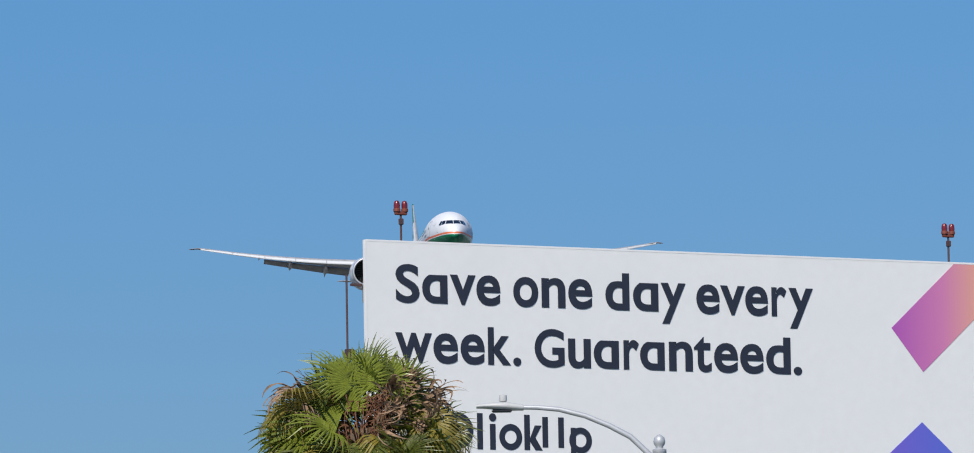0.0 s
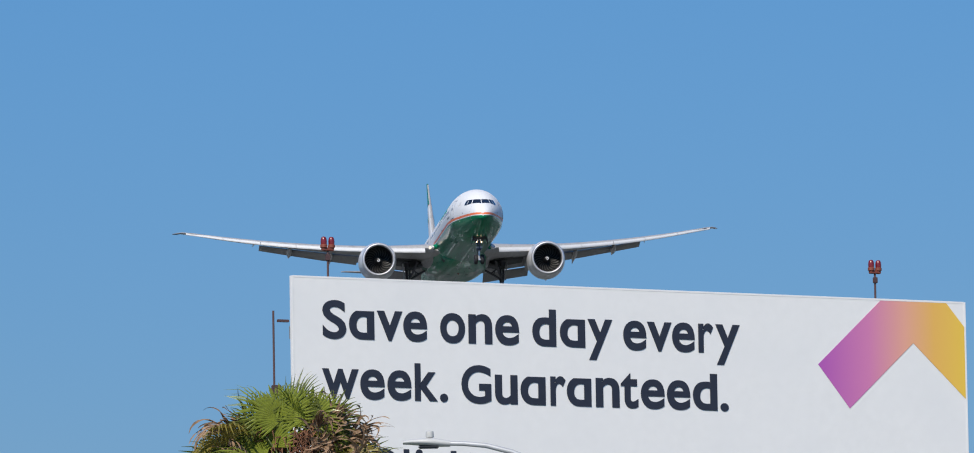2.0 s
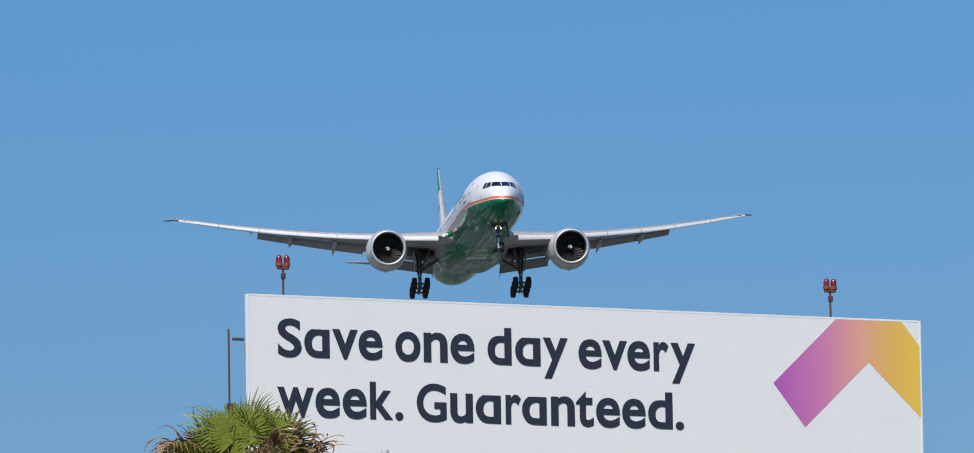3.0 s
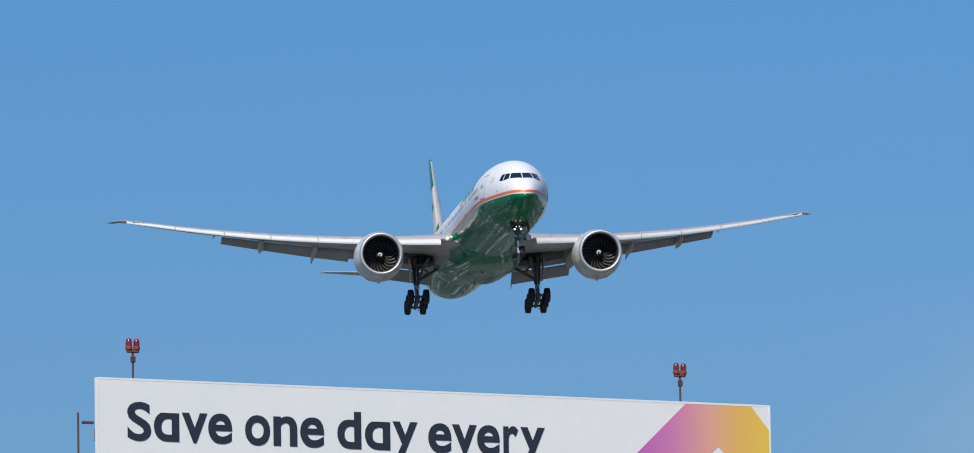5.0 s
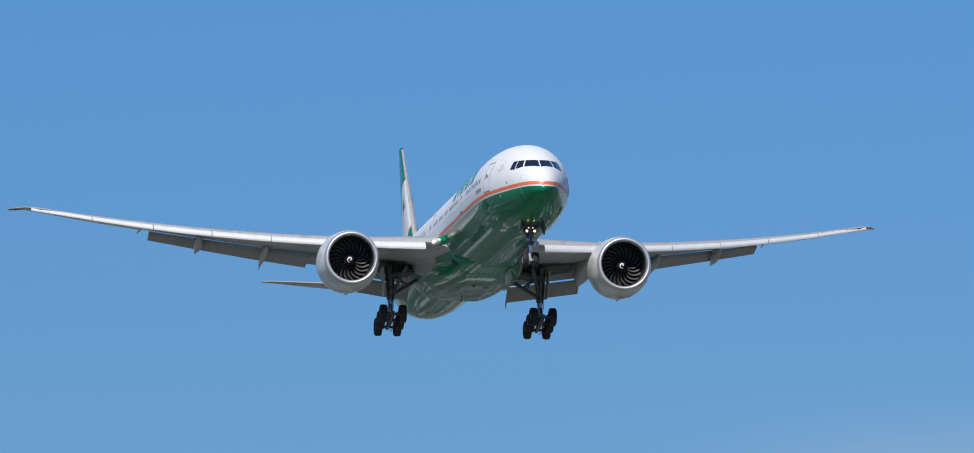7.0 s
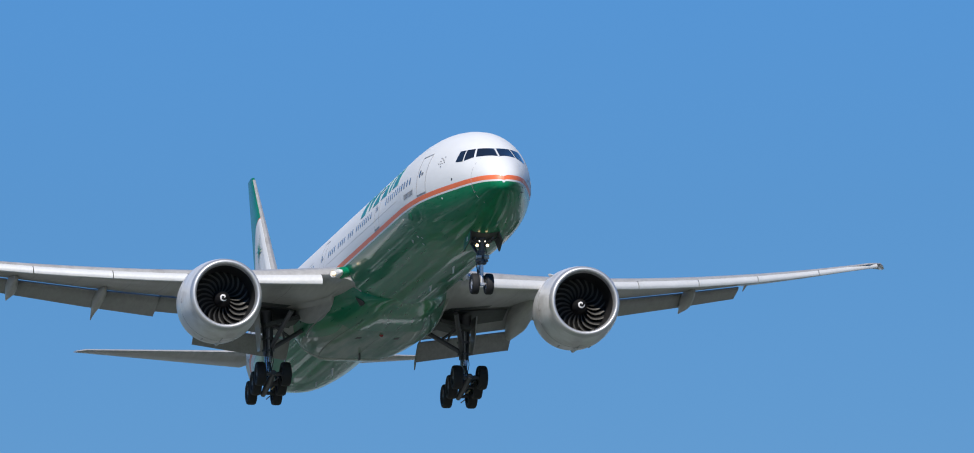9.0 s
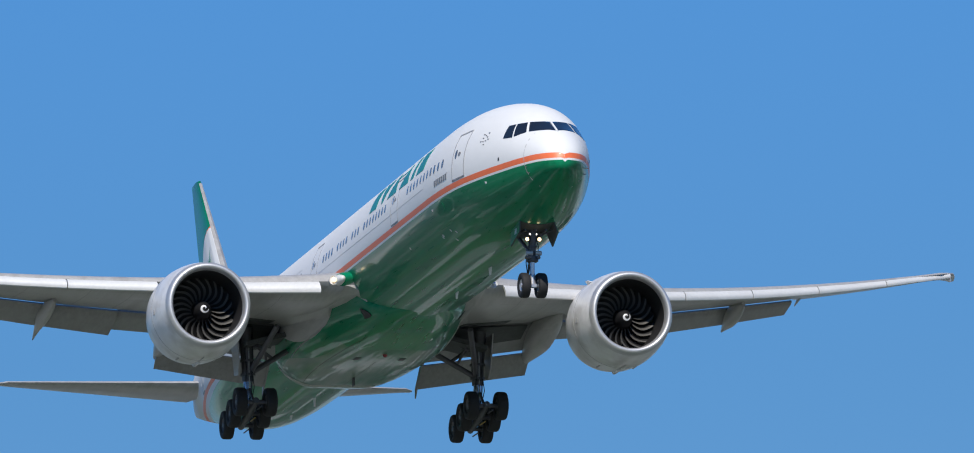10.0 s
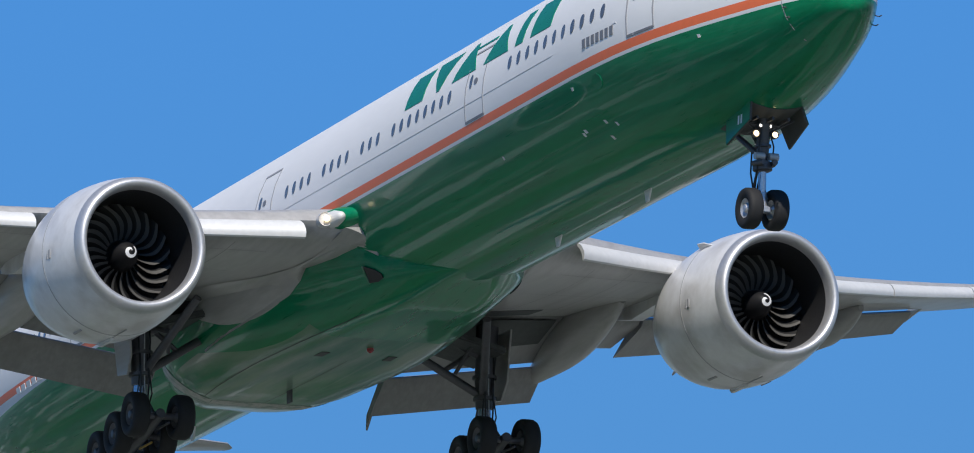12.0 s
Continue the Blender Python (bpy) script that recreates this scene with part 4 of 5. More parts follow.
def wheel(name, parent, c, radius, width, hub, axis=(0, 1, 0)):
    r, w = radius, width / 2
    prof = [(-w * 0.62, r * 0.47), (-w * 0.86, r * 0.58), (-w, r * 0.80), (-w * 0.9, r * 0.93), (-w * 0.62, r * 0.99), (-w * 0.2, r), (w * 0.2, r), (w * 0.62, r * 0.99), (w * 0.9, r * 0.93), (w, r * 0.80), (w * 0.86, r * 0.58), (w * 0.62, r * 0.47)]
    t = part(name, lathe(prof, c, axis, 28, closed=True), TYRE, parent, "black rubber tyre", smooth=50)
    part("rim", lathe([(-w * 0.7, r * 0.48), (-w * 0.55, r * 0.43), (-w * 0.3, r * 0.28), (-w * 0.75, r * 0.16), (-w * 0.78, 0), (w * 0.78, 0), (w * 0.75, r * 0.16), (w * 0.3, r * 0.28), (w * 0.55, r * 0.43), (w * 0.7, r * 0.48)], c, axis, 20), hub, t, "metal rim", smooth=40)
    return t


def build_nose_gear(plane):
    s, z = 5.88, -5.21
    leg = part("nose_gear", tube([A(s - 0.25, 0, -2.7), A(s - 0.12, 0, -3.5), A(s - 0.07, 0, -3.95)], [0.2, 0.17, 0.15], 16), STRUT, plane, "nose landing gear, lowered")
    part("piston", tube([A(s - 0.07, 0, -4.0), A(s, 0, z + 0.4)], 0.105, 16), CHROME, leg, "bright blue-grey piston")
    part("fork", tube([A(s, 0, z + 0.45), A(s, 0, z - 0.05)], [0.13, 0.16], 12), RIM, leg)
    part("axle", tube([A(s, -0.45, z), A(s, 0.45, z)], 0.07, 10), RIM, leg)
    for y in (-0.37, 0.37):
        wheel("wheel", leg, A(s, y, z), 0.545, 0.40, RIM)
    part("steering_collar", lathe([(-0.14, 0.19), (-0.1, 0.26), (0.1, 0.26), (0.14, 0.19)], A(s - 0.06, 0, -4.08), (0, 0, 1), 16, cap=True), STRUT, leg)
    for y in (-0.28, 0.28):
        part("steering_jack", tube([A(s - 0.1, y, -4.02), A(s - 0.5, y * 0.6, -4.05)], 0.075, 8), STRUT, leg)
    for p, q in (((s + 0.12, 0, -4.15), (s + 0.42, 0, -4.62)), ((s + 0.42, 0, -4.62), (s + 0.1, 0, -5.15))):
        for y in (-0.06, 0.06):
            part("torque_link", tube([A(p[0], y, p[2]), A(q[0], y, q[2])], 0.04, 6), STRUT, leg)
    part("drag_brace", tube([A(s + 0.05, -0.1, -3.7), A(s + 1.3, -0.35, -2.75)], 0.08, 8), STRUT, leg)
    part("drag_brace", tube([A(s + 0.05, 0.1, -3.7), A(s + 1.3, 0.35, -2.75)], 0.08, 8), STRUT, leg)
    part("hose", tube([A(s + 0.2, -0.16, -3.5), A(s + 0.24, -0.2, -4.2), A(s + 0.15, -0.16, -4.8), A(s + 0.1, -0.1, -5.3)], 0.025, 6), BLACK, leg)
    for y in (-0.2, 0.2):
        part("steering_actuator", tube([A(s - 0.3, y - 0.12, -3.86), A(s - 0.3, y + 0.14, -3.86)], 0.10, 12), GALV, leg, "pale steering cylinder")
    part("collar", lathe([(-0.05, 0.17), (-0.03, 0.22), (0.03, 0.22), (0.05, 0.17)], A(s - 0.12, 0, -3.55), (0, 0, 1), 16, cap=True), STRUT, leg)
    part("hose", tube([A(s - 0.3, 0.12, -3.2), A(s - 0.36, 0.2, -3.6), A(s - 0.26, 0.18, -4.1)], 0.022, 6), BLACK, leg)
    part("hose", tube([A(s - 0.26, -0.1, -3.1), A(s - 0.36, -0.2, -3.5), A(s - 0.2, -0.22, -4.2), A(s + 0.05, -0.18, -4.7)], 0.022, 6), BLACK, leg)
    part("tow_fitting", box((-0.12, -0.12, -0.1), (0.12, 0.12, 0.06), 0.02, Matrix.Translation(A(s - 0.12, 0, z - 0.02))), RIM, leg)
    part("light_bar", tube([A(s - 0.22, -0.4, -3.0), A(s - 0.22, 0.4, -3.0)], 0.05, 8), STRUT, leg)
    for y, zz, r, m in ((-0.27, -3.26, 0.078, LAMP_NOSE), (0.27, -3.26, 0.078, LAMP_NOSE), (-0.13, -3.04, 0.05, LAMP_WHITE), (0.13, -3.04, 0.05, LAMP_WHITE)):
        h = part("lamp_housing", lathe([(-0.16, 0.02), (-0.12, 0.1), (0.0, r + 0.03), (0.02, r + 0.03), (0.0, r)], A(s - 0.32, y, zz), (1, 0, 0), 16), STRUT, leg)
        part("lamp_lens", lathe([(0.0, r), (0.02, r * 0.6), (0.03, 0.0)], A(s - 0.32, y, zz), (1, 0, 0), 16), m, h, "lit round lamp" if m is LAMP_NOSE else "dim round lamp")
    # the hull stays closed; a dark panel over it paints the bay's shade
    rows = []
    for q in range(9):
        sb = s - 1.05 + 2.0 * q / 8
        zt, zb, hw = section(sb)
        c, h = (zt + zb) / 2, (zt - zb) / 2
        rows.append([A(sb, y, c - h * math.sqrt(1 - (y / hw) ** 2) - 0.015) for y in (-0.72, -0.5, -0.25, 0.0, 0.25, 0.5, 0.72)] + [A(sb, 0.6, c - h + 0.3), A(sb, -0.6, c - h + 0.3)])
    part("wheel_bay_shade", loft(rows), BAY, plane, "dark panel standing in for the shaded nose wheel bay")
    for y in (-0.45, 0.0, 0.45):
        part("bay_frame", box((-0.9, -0.03, -0.09), (0.75, 0.03, 0.0), 0.01, Matrix.Translation(A(s - 0.05, y, -2.90))), STRUT, plane, smooth=0)
    for side in (-1, 1):
        splay = side * (20 if side > 0 else 4)
        hinge = Matrix.Translation(A(s - (0.15 if side > 0 else 0.28), side * 0.74, -2.56)) @ pose(0, 0, 0, splay)
        flat = hinge @ pose(0, 0, 0, 90)
        panel = [(-0.70, 0.0), (0.80, 0.0), (0.78, -0.55), (0.2, -0.70), (-0.62, -0.92)]
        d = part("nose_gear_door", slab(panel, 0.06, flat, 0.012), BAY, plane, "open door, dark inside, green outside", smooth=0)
        part("door_skin", slab([(x * 0.99, z * 0.985 - 0.005) for x, z in panel], 0.012, hinge @ pose(0, side * 0.037, 0, 90)), GREEN, d, "glossy green outer skin", smooth=0)
        for i in range(2):
            part("number_bar", box((-0.04, -0.005, -0.12), (0.04, 0.005, 0.12), 0, hinge @ pose(0.30 - 0.17 * i, side * 0.050, -0.42)), WHITE, d)
        part("door_rod", tube([A(s - 0.1, side * 0.12, -3.2), hinge @ Vector((0.2, 0, -0.3))], 0.03, 6), STRUT, d)


def build_main_gear(plane, side):
    y, s, z = side * 5.48, 37.1, -5.6
    leg = part("main_gear", tube([A(s - 0.1, y * 1.02, -1.6), A(s - 0.05, y, -3.2), A(s - 0.02, y, -4.1)], [0.34, 0.3, 0.27], 16), STRUT, plane, "main landing gear, lowered, bogie tilted")
    part("piston", tube([A(s, y, -4.0), A(s, y, z + 0.1)], [0.2, 0.19], 16), CHROME, leg)
    tilt = radians(12)
    fw, up = Vector((math.cos(tilt), 0, math.sin(tilt))), Vector((-math.sin(tilt), 0, math.cos(tilt)))
    c = A(s, y, z)
    bogie = part("bogie_beam", tube([c + fw * 1.7, c + fw * 0.2, c - fw * 1.7], [0.15, 0.22, 0.15], 12), STRUT, leg)
    for k in (1.47, 0.0, -1.47):
        a = c + fw * k
        part("axle", tube([a + Vector((0, -0.7, 0)), a + Vector((0, 0.7, 0))], 0.1, 10), STRUT, bogie)
        for dy in (-0.70, 0.70):
            wheel("wheel", leg, a + Vector((0, dy, 0)), 0.665, 0.52, STRUT)
        part("brake_rod", tube([a + Vector((0.1, 0.3, -0.2)), a + Vector((-0.9, 0.3, -0.2))], 0.035, 6), YELLOW if k == 0 else STRUT, bogie)
    part("side_brace", tube([A(s - 0.05, y - side * 0.15, -3.7), A(s + 0.3, side * 3.4, -2.5), A(s + 0.4, side * 2.7, -2.2)], [0.13, 0.13, 0.12], 10), STRUT, leg)
    part("drag_brace", tube([A(s - 0.15, y - side * 0.1, -3.7), A(s - 2.4, y - side * 0.9, -1.9)], 0.13, 10), STRUT, leg)
    part("lock_link", tube([A(s - 0.1, y - side * 0.1, -2.3), A(s - 1.3, y - side * 0.5, -2.75)], 0.08, 8), STRUT, leg)
    part("lock_link", tube([A(s, y - side * 0.1, -2.2), A(s + 0.15, y - side * 1.2, -2.95)], 0.08, 8), STRUT, leg)
    for p, q in ((A(s + 0.3, y, -3.9), A(s + 0.7, y, -4.5)), (A(s + 0.7, y, -4.5), A(s + 0.25, y, -5.0))):
        part("torque_link", tube([p, q], 0.08, 8), STRUT, leg)
    part("hose", tube([A(s - 0.3, y + 0.1, -3.2), A(s - 0.42, y + 0.12, -4.0), A(s - 0.3, y + 0.1, -4.7), A(s - 0.4, y, -5.0)], 0.03, 6), BLACK, leg)
    part("hose", tube([A(s - 0.3, y - 0.12, -3.0), A(s - 0.48, y - 0.16, -4.1), A(s - 0.25, y - 0.1, -4.8)], 0.025, 6), BLACK, leg)
    for k in range(3):
        a = 0.14 * (k - 1)
        part("hydraulic_line", tube([A(s - 0.32, y + a, -1.9), A(s - 0.37, y + a * 1.3, -2.8), A(s - 0.33, y + a, -3.6), A(s - 0.36, y + a * 1.6, -4.4), A(s - 0.2 + 0.1 * k, y + a, -5.1)], 0.024, 6), GALV if k == 1 else BLACK, leg)
    for zz, r in ((-2.3, 0.40), (-3.15, 0.37), (-3.8, 0.36)):
        part("collar", lathe([(-0.07, 0.28), (-0.05, r), (0.05, r), (0.07, 0.28)], A(s - 0.05, y, zz), (0, 0, 1), 16, cap=True), STRUT, leg)
    part("retraction_jack", tube([A(s - 0.1, y - side * 0.25, -2.5), A(s - 0.2, y - side * 1.5, -1.9)], [0.11, 0.15], 10), STRUT, leg)
    part("lock_link", tube([A(s + 0.05, y - side * 0.9, -3.05), A(s - 0.8, y - side * 0.6, -2.2)], 0.06, 8), STRUT, leg)
    part("truck_positioner", tube([A(s - 0.3, y, -4.5), c + fw * 1.2 + Vector((0, 0, 0.12))], [0.08, 0.06], 8), STRUT, bogie)
    part("brake_unit", box((-0.22, -0.16, -0.1), (0.22, 0.16, 0.16), 0.03, Matrix.Translation(c + fw * 0.6)), STRUT, bogie)
    part("gear_door", slab([(-0.75, 0), (0.7, 0), (0.6, -1.6), (0.2, -2.1), (-0.55, -2.0)], 0.06, Matrix.Translation(A(s, y + side * 0.62, -1.75)) @ pose(0, 0, 0, 90 - side * 4)), WING_GREY, leg, "grey strut door", smooth=0)
    # a closed dark block takes the place of the main bay's shaded inside
    part("wheel_bay_shade", box((-1.3, -1.4, -0.12), (1.1, 1.4, 0.1), 0.05, Matrix.Translation(A(s, side * 4.4, -2.15)) @ pose(0, 0, 0, -side * 14)), BAY, plane, "dark block standing in for the shaded main wheel bay")


def build_tail(plane):
    def fin_ring(z):
        u = (z - 3.0) / 9.3
        s0, s1 = 62.2 + 9.3 * u, 70.3 + 3.1 * u
        c = s1 - s0
        th = 0.055
        prof = [(0, 0), (0.03, 0.5), (0.12, 0.9), (0.35, 1.0), (0.65, 0.6), (1.0, 0.03)]
        r = [A(s0 + a * c, th * c * b, z) for a, b in prof]
        return r + [A(s0 + a * c, -th * c * b, z) for a, b in prof[:0:-1]]
    fin = part("fin", loft([fin_ring(z) for z in (2.4, 4, 6, 8, 10, 11.2, 12.0, 12.25)]), GREEN, plane, "green tail fin with a white disc and a green star", smooth=40)
    # bare metal leading edge of the fin
    rings = []
    for z in (3.2, 5, 7, 9, 11, 12.1):
        u = (z - 3.0) / 9.3
        s0, ch = 62.2 + 9.3 * u, 8.1 - 6.2 * u
        half = [(0.028 * ch, 0.0255 * ch + 0.03), (0.012 * ch, 0.013 * ch + 0.03), (-0.045, 0.0)]
        rings.append([A(s0 + a, b, z) for a, b in half] + [A(s0 + a, -b, z) for a, b in half[1::-1]])
    part("fin_leading_edge", loft(rings), WING_GREY, fin, "grey metal leading edge", smooth=60)
    for side in (-1, 1):
        def on_fin(s, z, out):
            """The fin's side at station s and height z."""
            u = (z - 3.0) / 9.3
            s0, s1 = 62.2 + 9.3 * u, 70.3 + 3.1 * u
            k = max(0.003, min(0.99, (s - s0) / (s1 - s0)))
            ks, ts = (0, 0.03, 0.12, 0.35, 0.65, 1.0), (0, 0.5, 0.9, 1.0, 0.6, 0.03)
            q = max(m for m in range(5) if ks[m] <= k)
            t = ts[q] + (ts[q + 1] - ts[q]) * (k - ks[q]) / (ks[q + 1] - ks[q])
            return A(s0 + k * (s1 - s0), side * (t * 0.055 * (s1 - s0) + out), z)
        c, rr = (67.6, 6.45), 3.05
        for name, r, out, m in (("disc_rim", rr + 0.1, 0.012, ORANGE), ("disc", rr, 0.026, WHITE)):
            bm = bmesh.new()
            rows = []
            for q in range(41):
                a = -math.pi / 2 + math.pi * q / 40
                z, w = c[1] + r * math.sin(a), r * math.cos(a)
                front = 62.2 + 9.3 * (z - 3.0) / 9.3 + 0.03
                lo, hi = max(c[0] - w, front), c[0] + w
                rows.append([bm.verts.new(on_fin(lo + (max(hi, lo + 0.01) - lo) * (k / 24) ** 2, z, out)) for k in range(25)])
            for q in range(40):
                for k in range(24):
                    bm.faces.new((rows[q][k], rows[q][k + 1], rows[q + 1][k + 1], rows[q + 1][k]))
            part(name, bm, m, fin, "round emblem field")
        bm = bmesh.new()
        star = []
        for i in range(16):
            r = 0.62 * (1.7 if i % 4 == 0 else (1.0 if i % 2 == 0 else 0.30))
            star.append(bm.verts.new(on_fin(c[0] + 0.4 + r * 0.95 * math.sin(2 * math.pi * i / 16), c[1] + 0.75 + r * math.cos(2 * math.pi * i / 16), 0.09)))
        hub = bm.verts.new(on_fin(c[0] + 0.4, c[1] + 0.75, 0.12))
        for i in range(16):
            bm.faces.new((hub, star[i], star[(i + 1) % 16]))
        part("star", bm, LETTER_GREEN, fin, "green star emblem")
        # tailplane
        rings = []
        for u in (0, 0.25, 0.5, 0.75, 0.95, 1.0):
            y, z = 1.2 + 9.56 * u, 0.42 + 1.12 * u
            s0, s1 = 63.4 + 7.2 * u + (0.5 if u == 1 else 0), 70.2 + 2.4 * u
            ch = s1 - s0
            prof = [(0, 0), (0.03, 0.45), (0.15, 0.9), (0.4, 1), (0.7, 0.55), (1, 0.03)]
            r = [A(s0 + a * ch, side * y, z + 0.18 * a + 0.04 * ch * b) for a, b in prof]
            rings.append(r + [A(s0 + a * ch, side * y, z + 0.18 * a - 0.042 * ch * b) for a, b in prof[:0:-1]])
        part("tailplane", loft(rings), WING_GREY, plane, "grey horizontal tailplane", smooth=40)


plane = empty("airliner")
tagged(plane, "white, orange and green twin-engine airliner landing, wheels down", "airplane")
fuselage = build_fuselage(plane)
build_fuselage_details(fuselage)
build_belly(plane)
for w_side in (-1, 1):
    build_wing(plane, w_side)
fan_r = build_engine(plane, -1)
fan_l = build_engine(plane, 1)
build_nose_gear(plane)
for w_side in (-1, 1):
    build_main_gear(plane, w_side)
build_tail(plane)

# ================= the billboard =================
TL = Vector((-4.034, 180.369, 19.425))
ALONG = Vector((0.86481, 0.50210, 0.0))
BW, BH = 18.29, 6.10
FRONT = Vector((0.50210, -0.86481, 0.0))
M_BOARD = Matrix.Translation(TL) @ Matrix(((ALONG.x, 0, FRONT.x, 0), (ALONG.y, 0, FRONT.y, 0), (0, 1, 0, 0), (0, 0, 0, 1)))
# In the board's own space: x along its face, y up from its top edge, z out of the face.

board = empty("billboard", M_BOARD)
tagged(board, "large white billboard with dark lettering and a gradient chevron", "billboard")
part("face", box((0, -BH, -0.05), (BW, 0, 0.0), 0.008), BOARD, board, "white printed vinyl face", smooth=0)
part("edge_trim", box((-0.015, -BH, -0.09), (0.035, 0.01, 0.006), 0.004), BOARD, board, smooth=0)
part("edge_trim", box((BW - 0.035, -BH, -0.09), (BW + 0.015, 0.01, 0.006), 0.004), BOARD, board, smooth=0)
part("top_cap", box((0.04, -0.03, -0.10), (BW - 0.04, 0.018, 0.004), 0.004), BOARD, board, smooth=0)
part("back_panel", box((0.45, -BH + 0.02, -0.36), (BW - 0.45, -0.1, -0.051)), STEEL, board, smooth=0)
for i in range(7):
    x = 0.8 + i * (BW - 1.6) / 6
    part("back_post", box((x - 0.1, -BH - 0.5, -0.62), (x + 0.1, -0.3, -0.37), 0.01), STEEL, board, smooth=0)
for y in (-1.2, -4.6):
    part("back_beam", box((0.4, y - 0.15, -0.9), (BW - 0.4, y + 0.15, -0.63), 0.01), STEEL, board, smooth=0)
part("catwalk", box((-0.9, -BH - 0.62, -1.2), (BW + 0.2, -BH - 0.5, 0.9), 0.01), STEEL, board, smooth=0)
part("column", tube([(BW / 2, -BH - 0.5, -1.4), (BW / 2, -19.425, -1.4)], 0.6, 24), STEEL, board, "single round steel column")
part("torsion_beam", tube([(0.6, -4.6, -1.2), (BW - 0.6, -4.6, -1.2)], 0.45, 20), STEEL, board)
part("column_head", tube([(BW / 2, -4.3, -1.4), (BW / 2, -BH - 0.55, -1.4)], 0.6, 24), STEEL, board)
part("side_bracket", box((-0.30, -1.045, -0.2), (-0.02, -0.985, -0.12), 0.005), RUST, board)


def words(letters, base, parent):
    """One printed word from the built-in font, letter by letter between its two sides: tall lower case, flat tops."""
    def glyph(ch):
        cu = bpy.data.curves.new("lettering", "FONT")
        cu.body, cu.size, cu.extrude, cu.offset, cu.resolution_u = ch, 1.0, 0.004, LETTER_BOLD, 6
        ob = bpy.data.objects.new("lettering", cu)
        scene.collection.objects.link(ob)
        bpy.context.view_layer.update()
        me = bpy.data.meshes.new_from_object(ob.evaluated_get(bpy.context.evaluated_depsgraph_get()))
        bpy.data.objects.remove(ob)
        return me
    whole = bmesh.new()
    for ch, x0, x1 in letters:
        # the round one-storey a is a d cut off at the height of the o
        single = glyph("d" if ch == "a" else ch)
        letter = bmesh.new()
        letter.from_mesh(single)
        if ch == "a":
            bmesh.ops.bisect_plane(letter, geom=letter.verts[:] + letter.edges[:] + letter.faces[:], plane_co=(0, 0.452, 0), plane_no=(0, 1, 0), clear_outer=True)
        lo, hi = min(v.co.x for v in letter.verts), max(v.co.x for v in letter.verts)
        top = max(v.co.y for v in letter.verts)
        for v in letter.verts:
            y = v.co.y
            if ch in "SG.":
                y *= LETTER_CAP / 0.682
            elif y < 0:
                y *= 1.19
            elif y <= 0.45:
                y *= LETTER_X / 0.45
            else:
                y = LETTER_X + (y - 0.45) * (((LETTER_CAP * (0.97 if ch == "t" else 1.02) - LETTER_X) / (top - 0.45)) if top > 0.5 else 1.3)
            v.co = Vector((x0 + (v.co.x - lo) * (x1 - x0) / (hi - lo), base + y + 0.012, 0.010 + v.co.z))
        letter.to_mesh(single)
        letter.free()
        whole.from_mesh(single)
    me = bpy.data.meshes.new("lettering")
    whole.to_mesh(me)
    whole.free()
    me.materials.clear()
    me.materials.append(INK)
    ob = new("lettering", me)
    ob.parent = parent
    tagged(ob, "dark bold printed word")


LETTER_BOLD, LETTER_CAP, LETTER_X = 0.021, 0.82, 0.625
words((("S", 0.77, 1.39), ("a", 1.46, 2.12), ("v", 2.19, 2.86), ("e", 2.88, 3.51)), -1.380, board)
words((("o", 3.85, 4.51), ("n", 4.60, 5.23), ("e", 5.31, 5.95)), -1.384, board)
words((("d", 6.30, 6.94), ("a", 7.04, 7.72), ("y", 7.79, 8.46)), -1.390, board)
words((("e", 8.75, 9.38), ("v", 9.40, 10.07), ("e", 10.08, 10.70), ("r", 10.80, 11.21), ("y", 11.27, 11.94)), -1.402, board)
words((("w", 0.74, 1.69), ("e", 1.73, 2.37), ("e", 2.44, 3.07), ("k", 3.16, 3.76), (".", 3.82, 4.03)), -2.742, board)
words((("G", 4.39, 5.18), ("u", 5.28, 5.88), ("a", 5.96, 6.63), ("r", 6.76, 7.17), ("a", 7.20, 7.86), ("n", 7.98, 8.62), ("t", 8.66, 9.13), ("e", 9.20, 9.85), ("e", 9.91, 10.55), ("d", 10.62, 11.29), (".", 11.37, 11.60)), -2.756, board)
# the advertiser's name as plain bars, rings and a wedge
for x0, x1, y0, y1 in ((2.84, 2.99, -4.70, -3.87), (3.175, 3.325, -4.70, -4.11), (4.08, 4.23, -4.69, -3.88), (4.56, 4.71, -4.62, -3.92), (4.98, 5.13, -4.62, -3.92), (5.31, 5.45, -5.05, -4.15)):
    part("name_block", box((x0, y0, 0.002), (x1, y1, 0.010), 0.003), INK, board, smooth=0)
for x, y, r, inner in ((2.33, -4.28, 0.41, 0.26), (3.25, -3.96, 0.095, 0.0), (3.72, -4.40, 0.30, 0.155), (5.57, -4.44, 0.30, 0.155)):
    if inner:
        disc = lathe([(0, r), (0.008, r), (0.008, inner), (0, inner)], (x, y, 0.003), (0, 0, 1), 40, closed=True)
    else:
        disc = slab([(x + r * math.cos(2 * math.pi * k / 32), y + r * math.sin(2 * math.pi * k / 32)) for k in range(32)], 0.007, Matrix.Translation((0, 0, 0.0085)))
    part("name_ring" if inner else "name_disc", disc, INK, board, smooth=0)
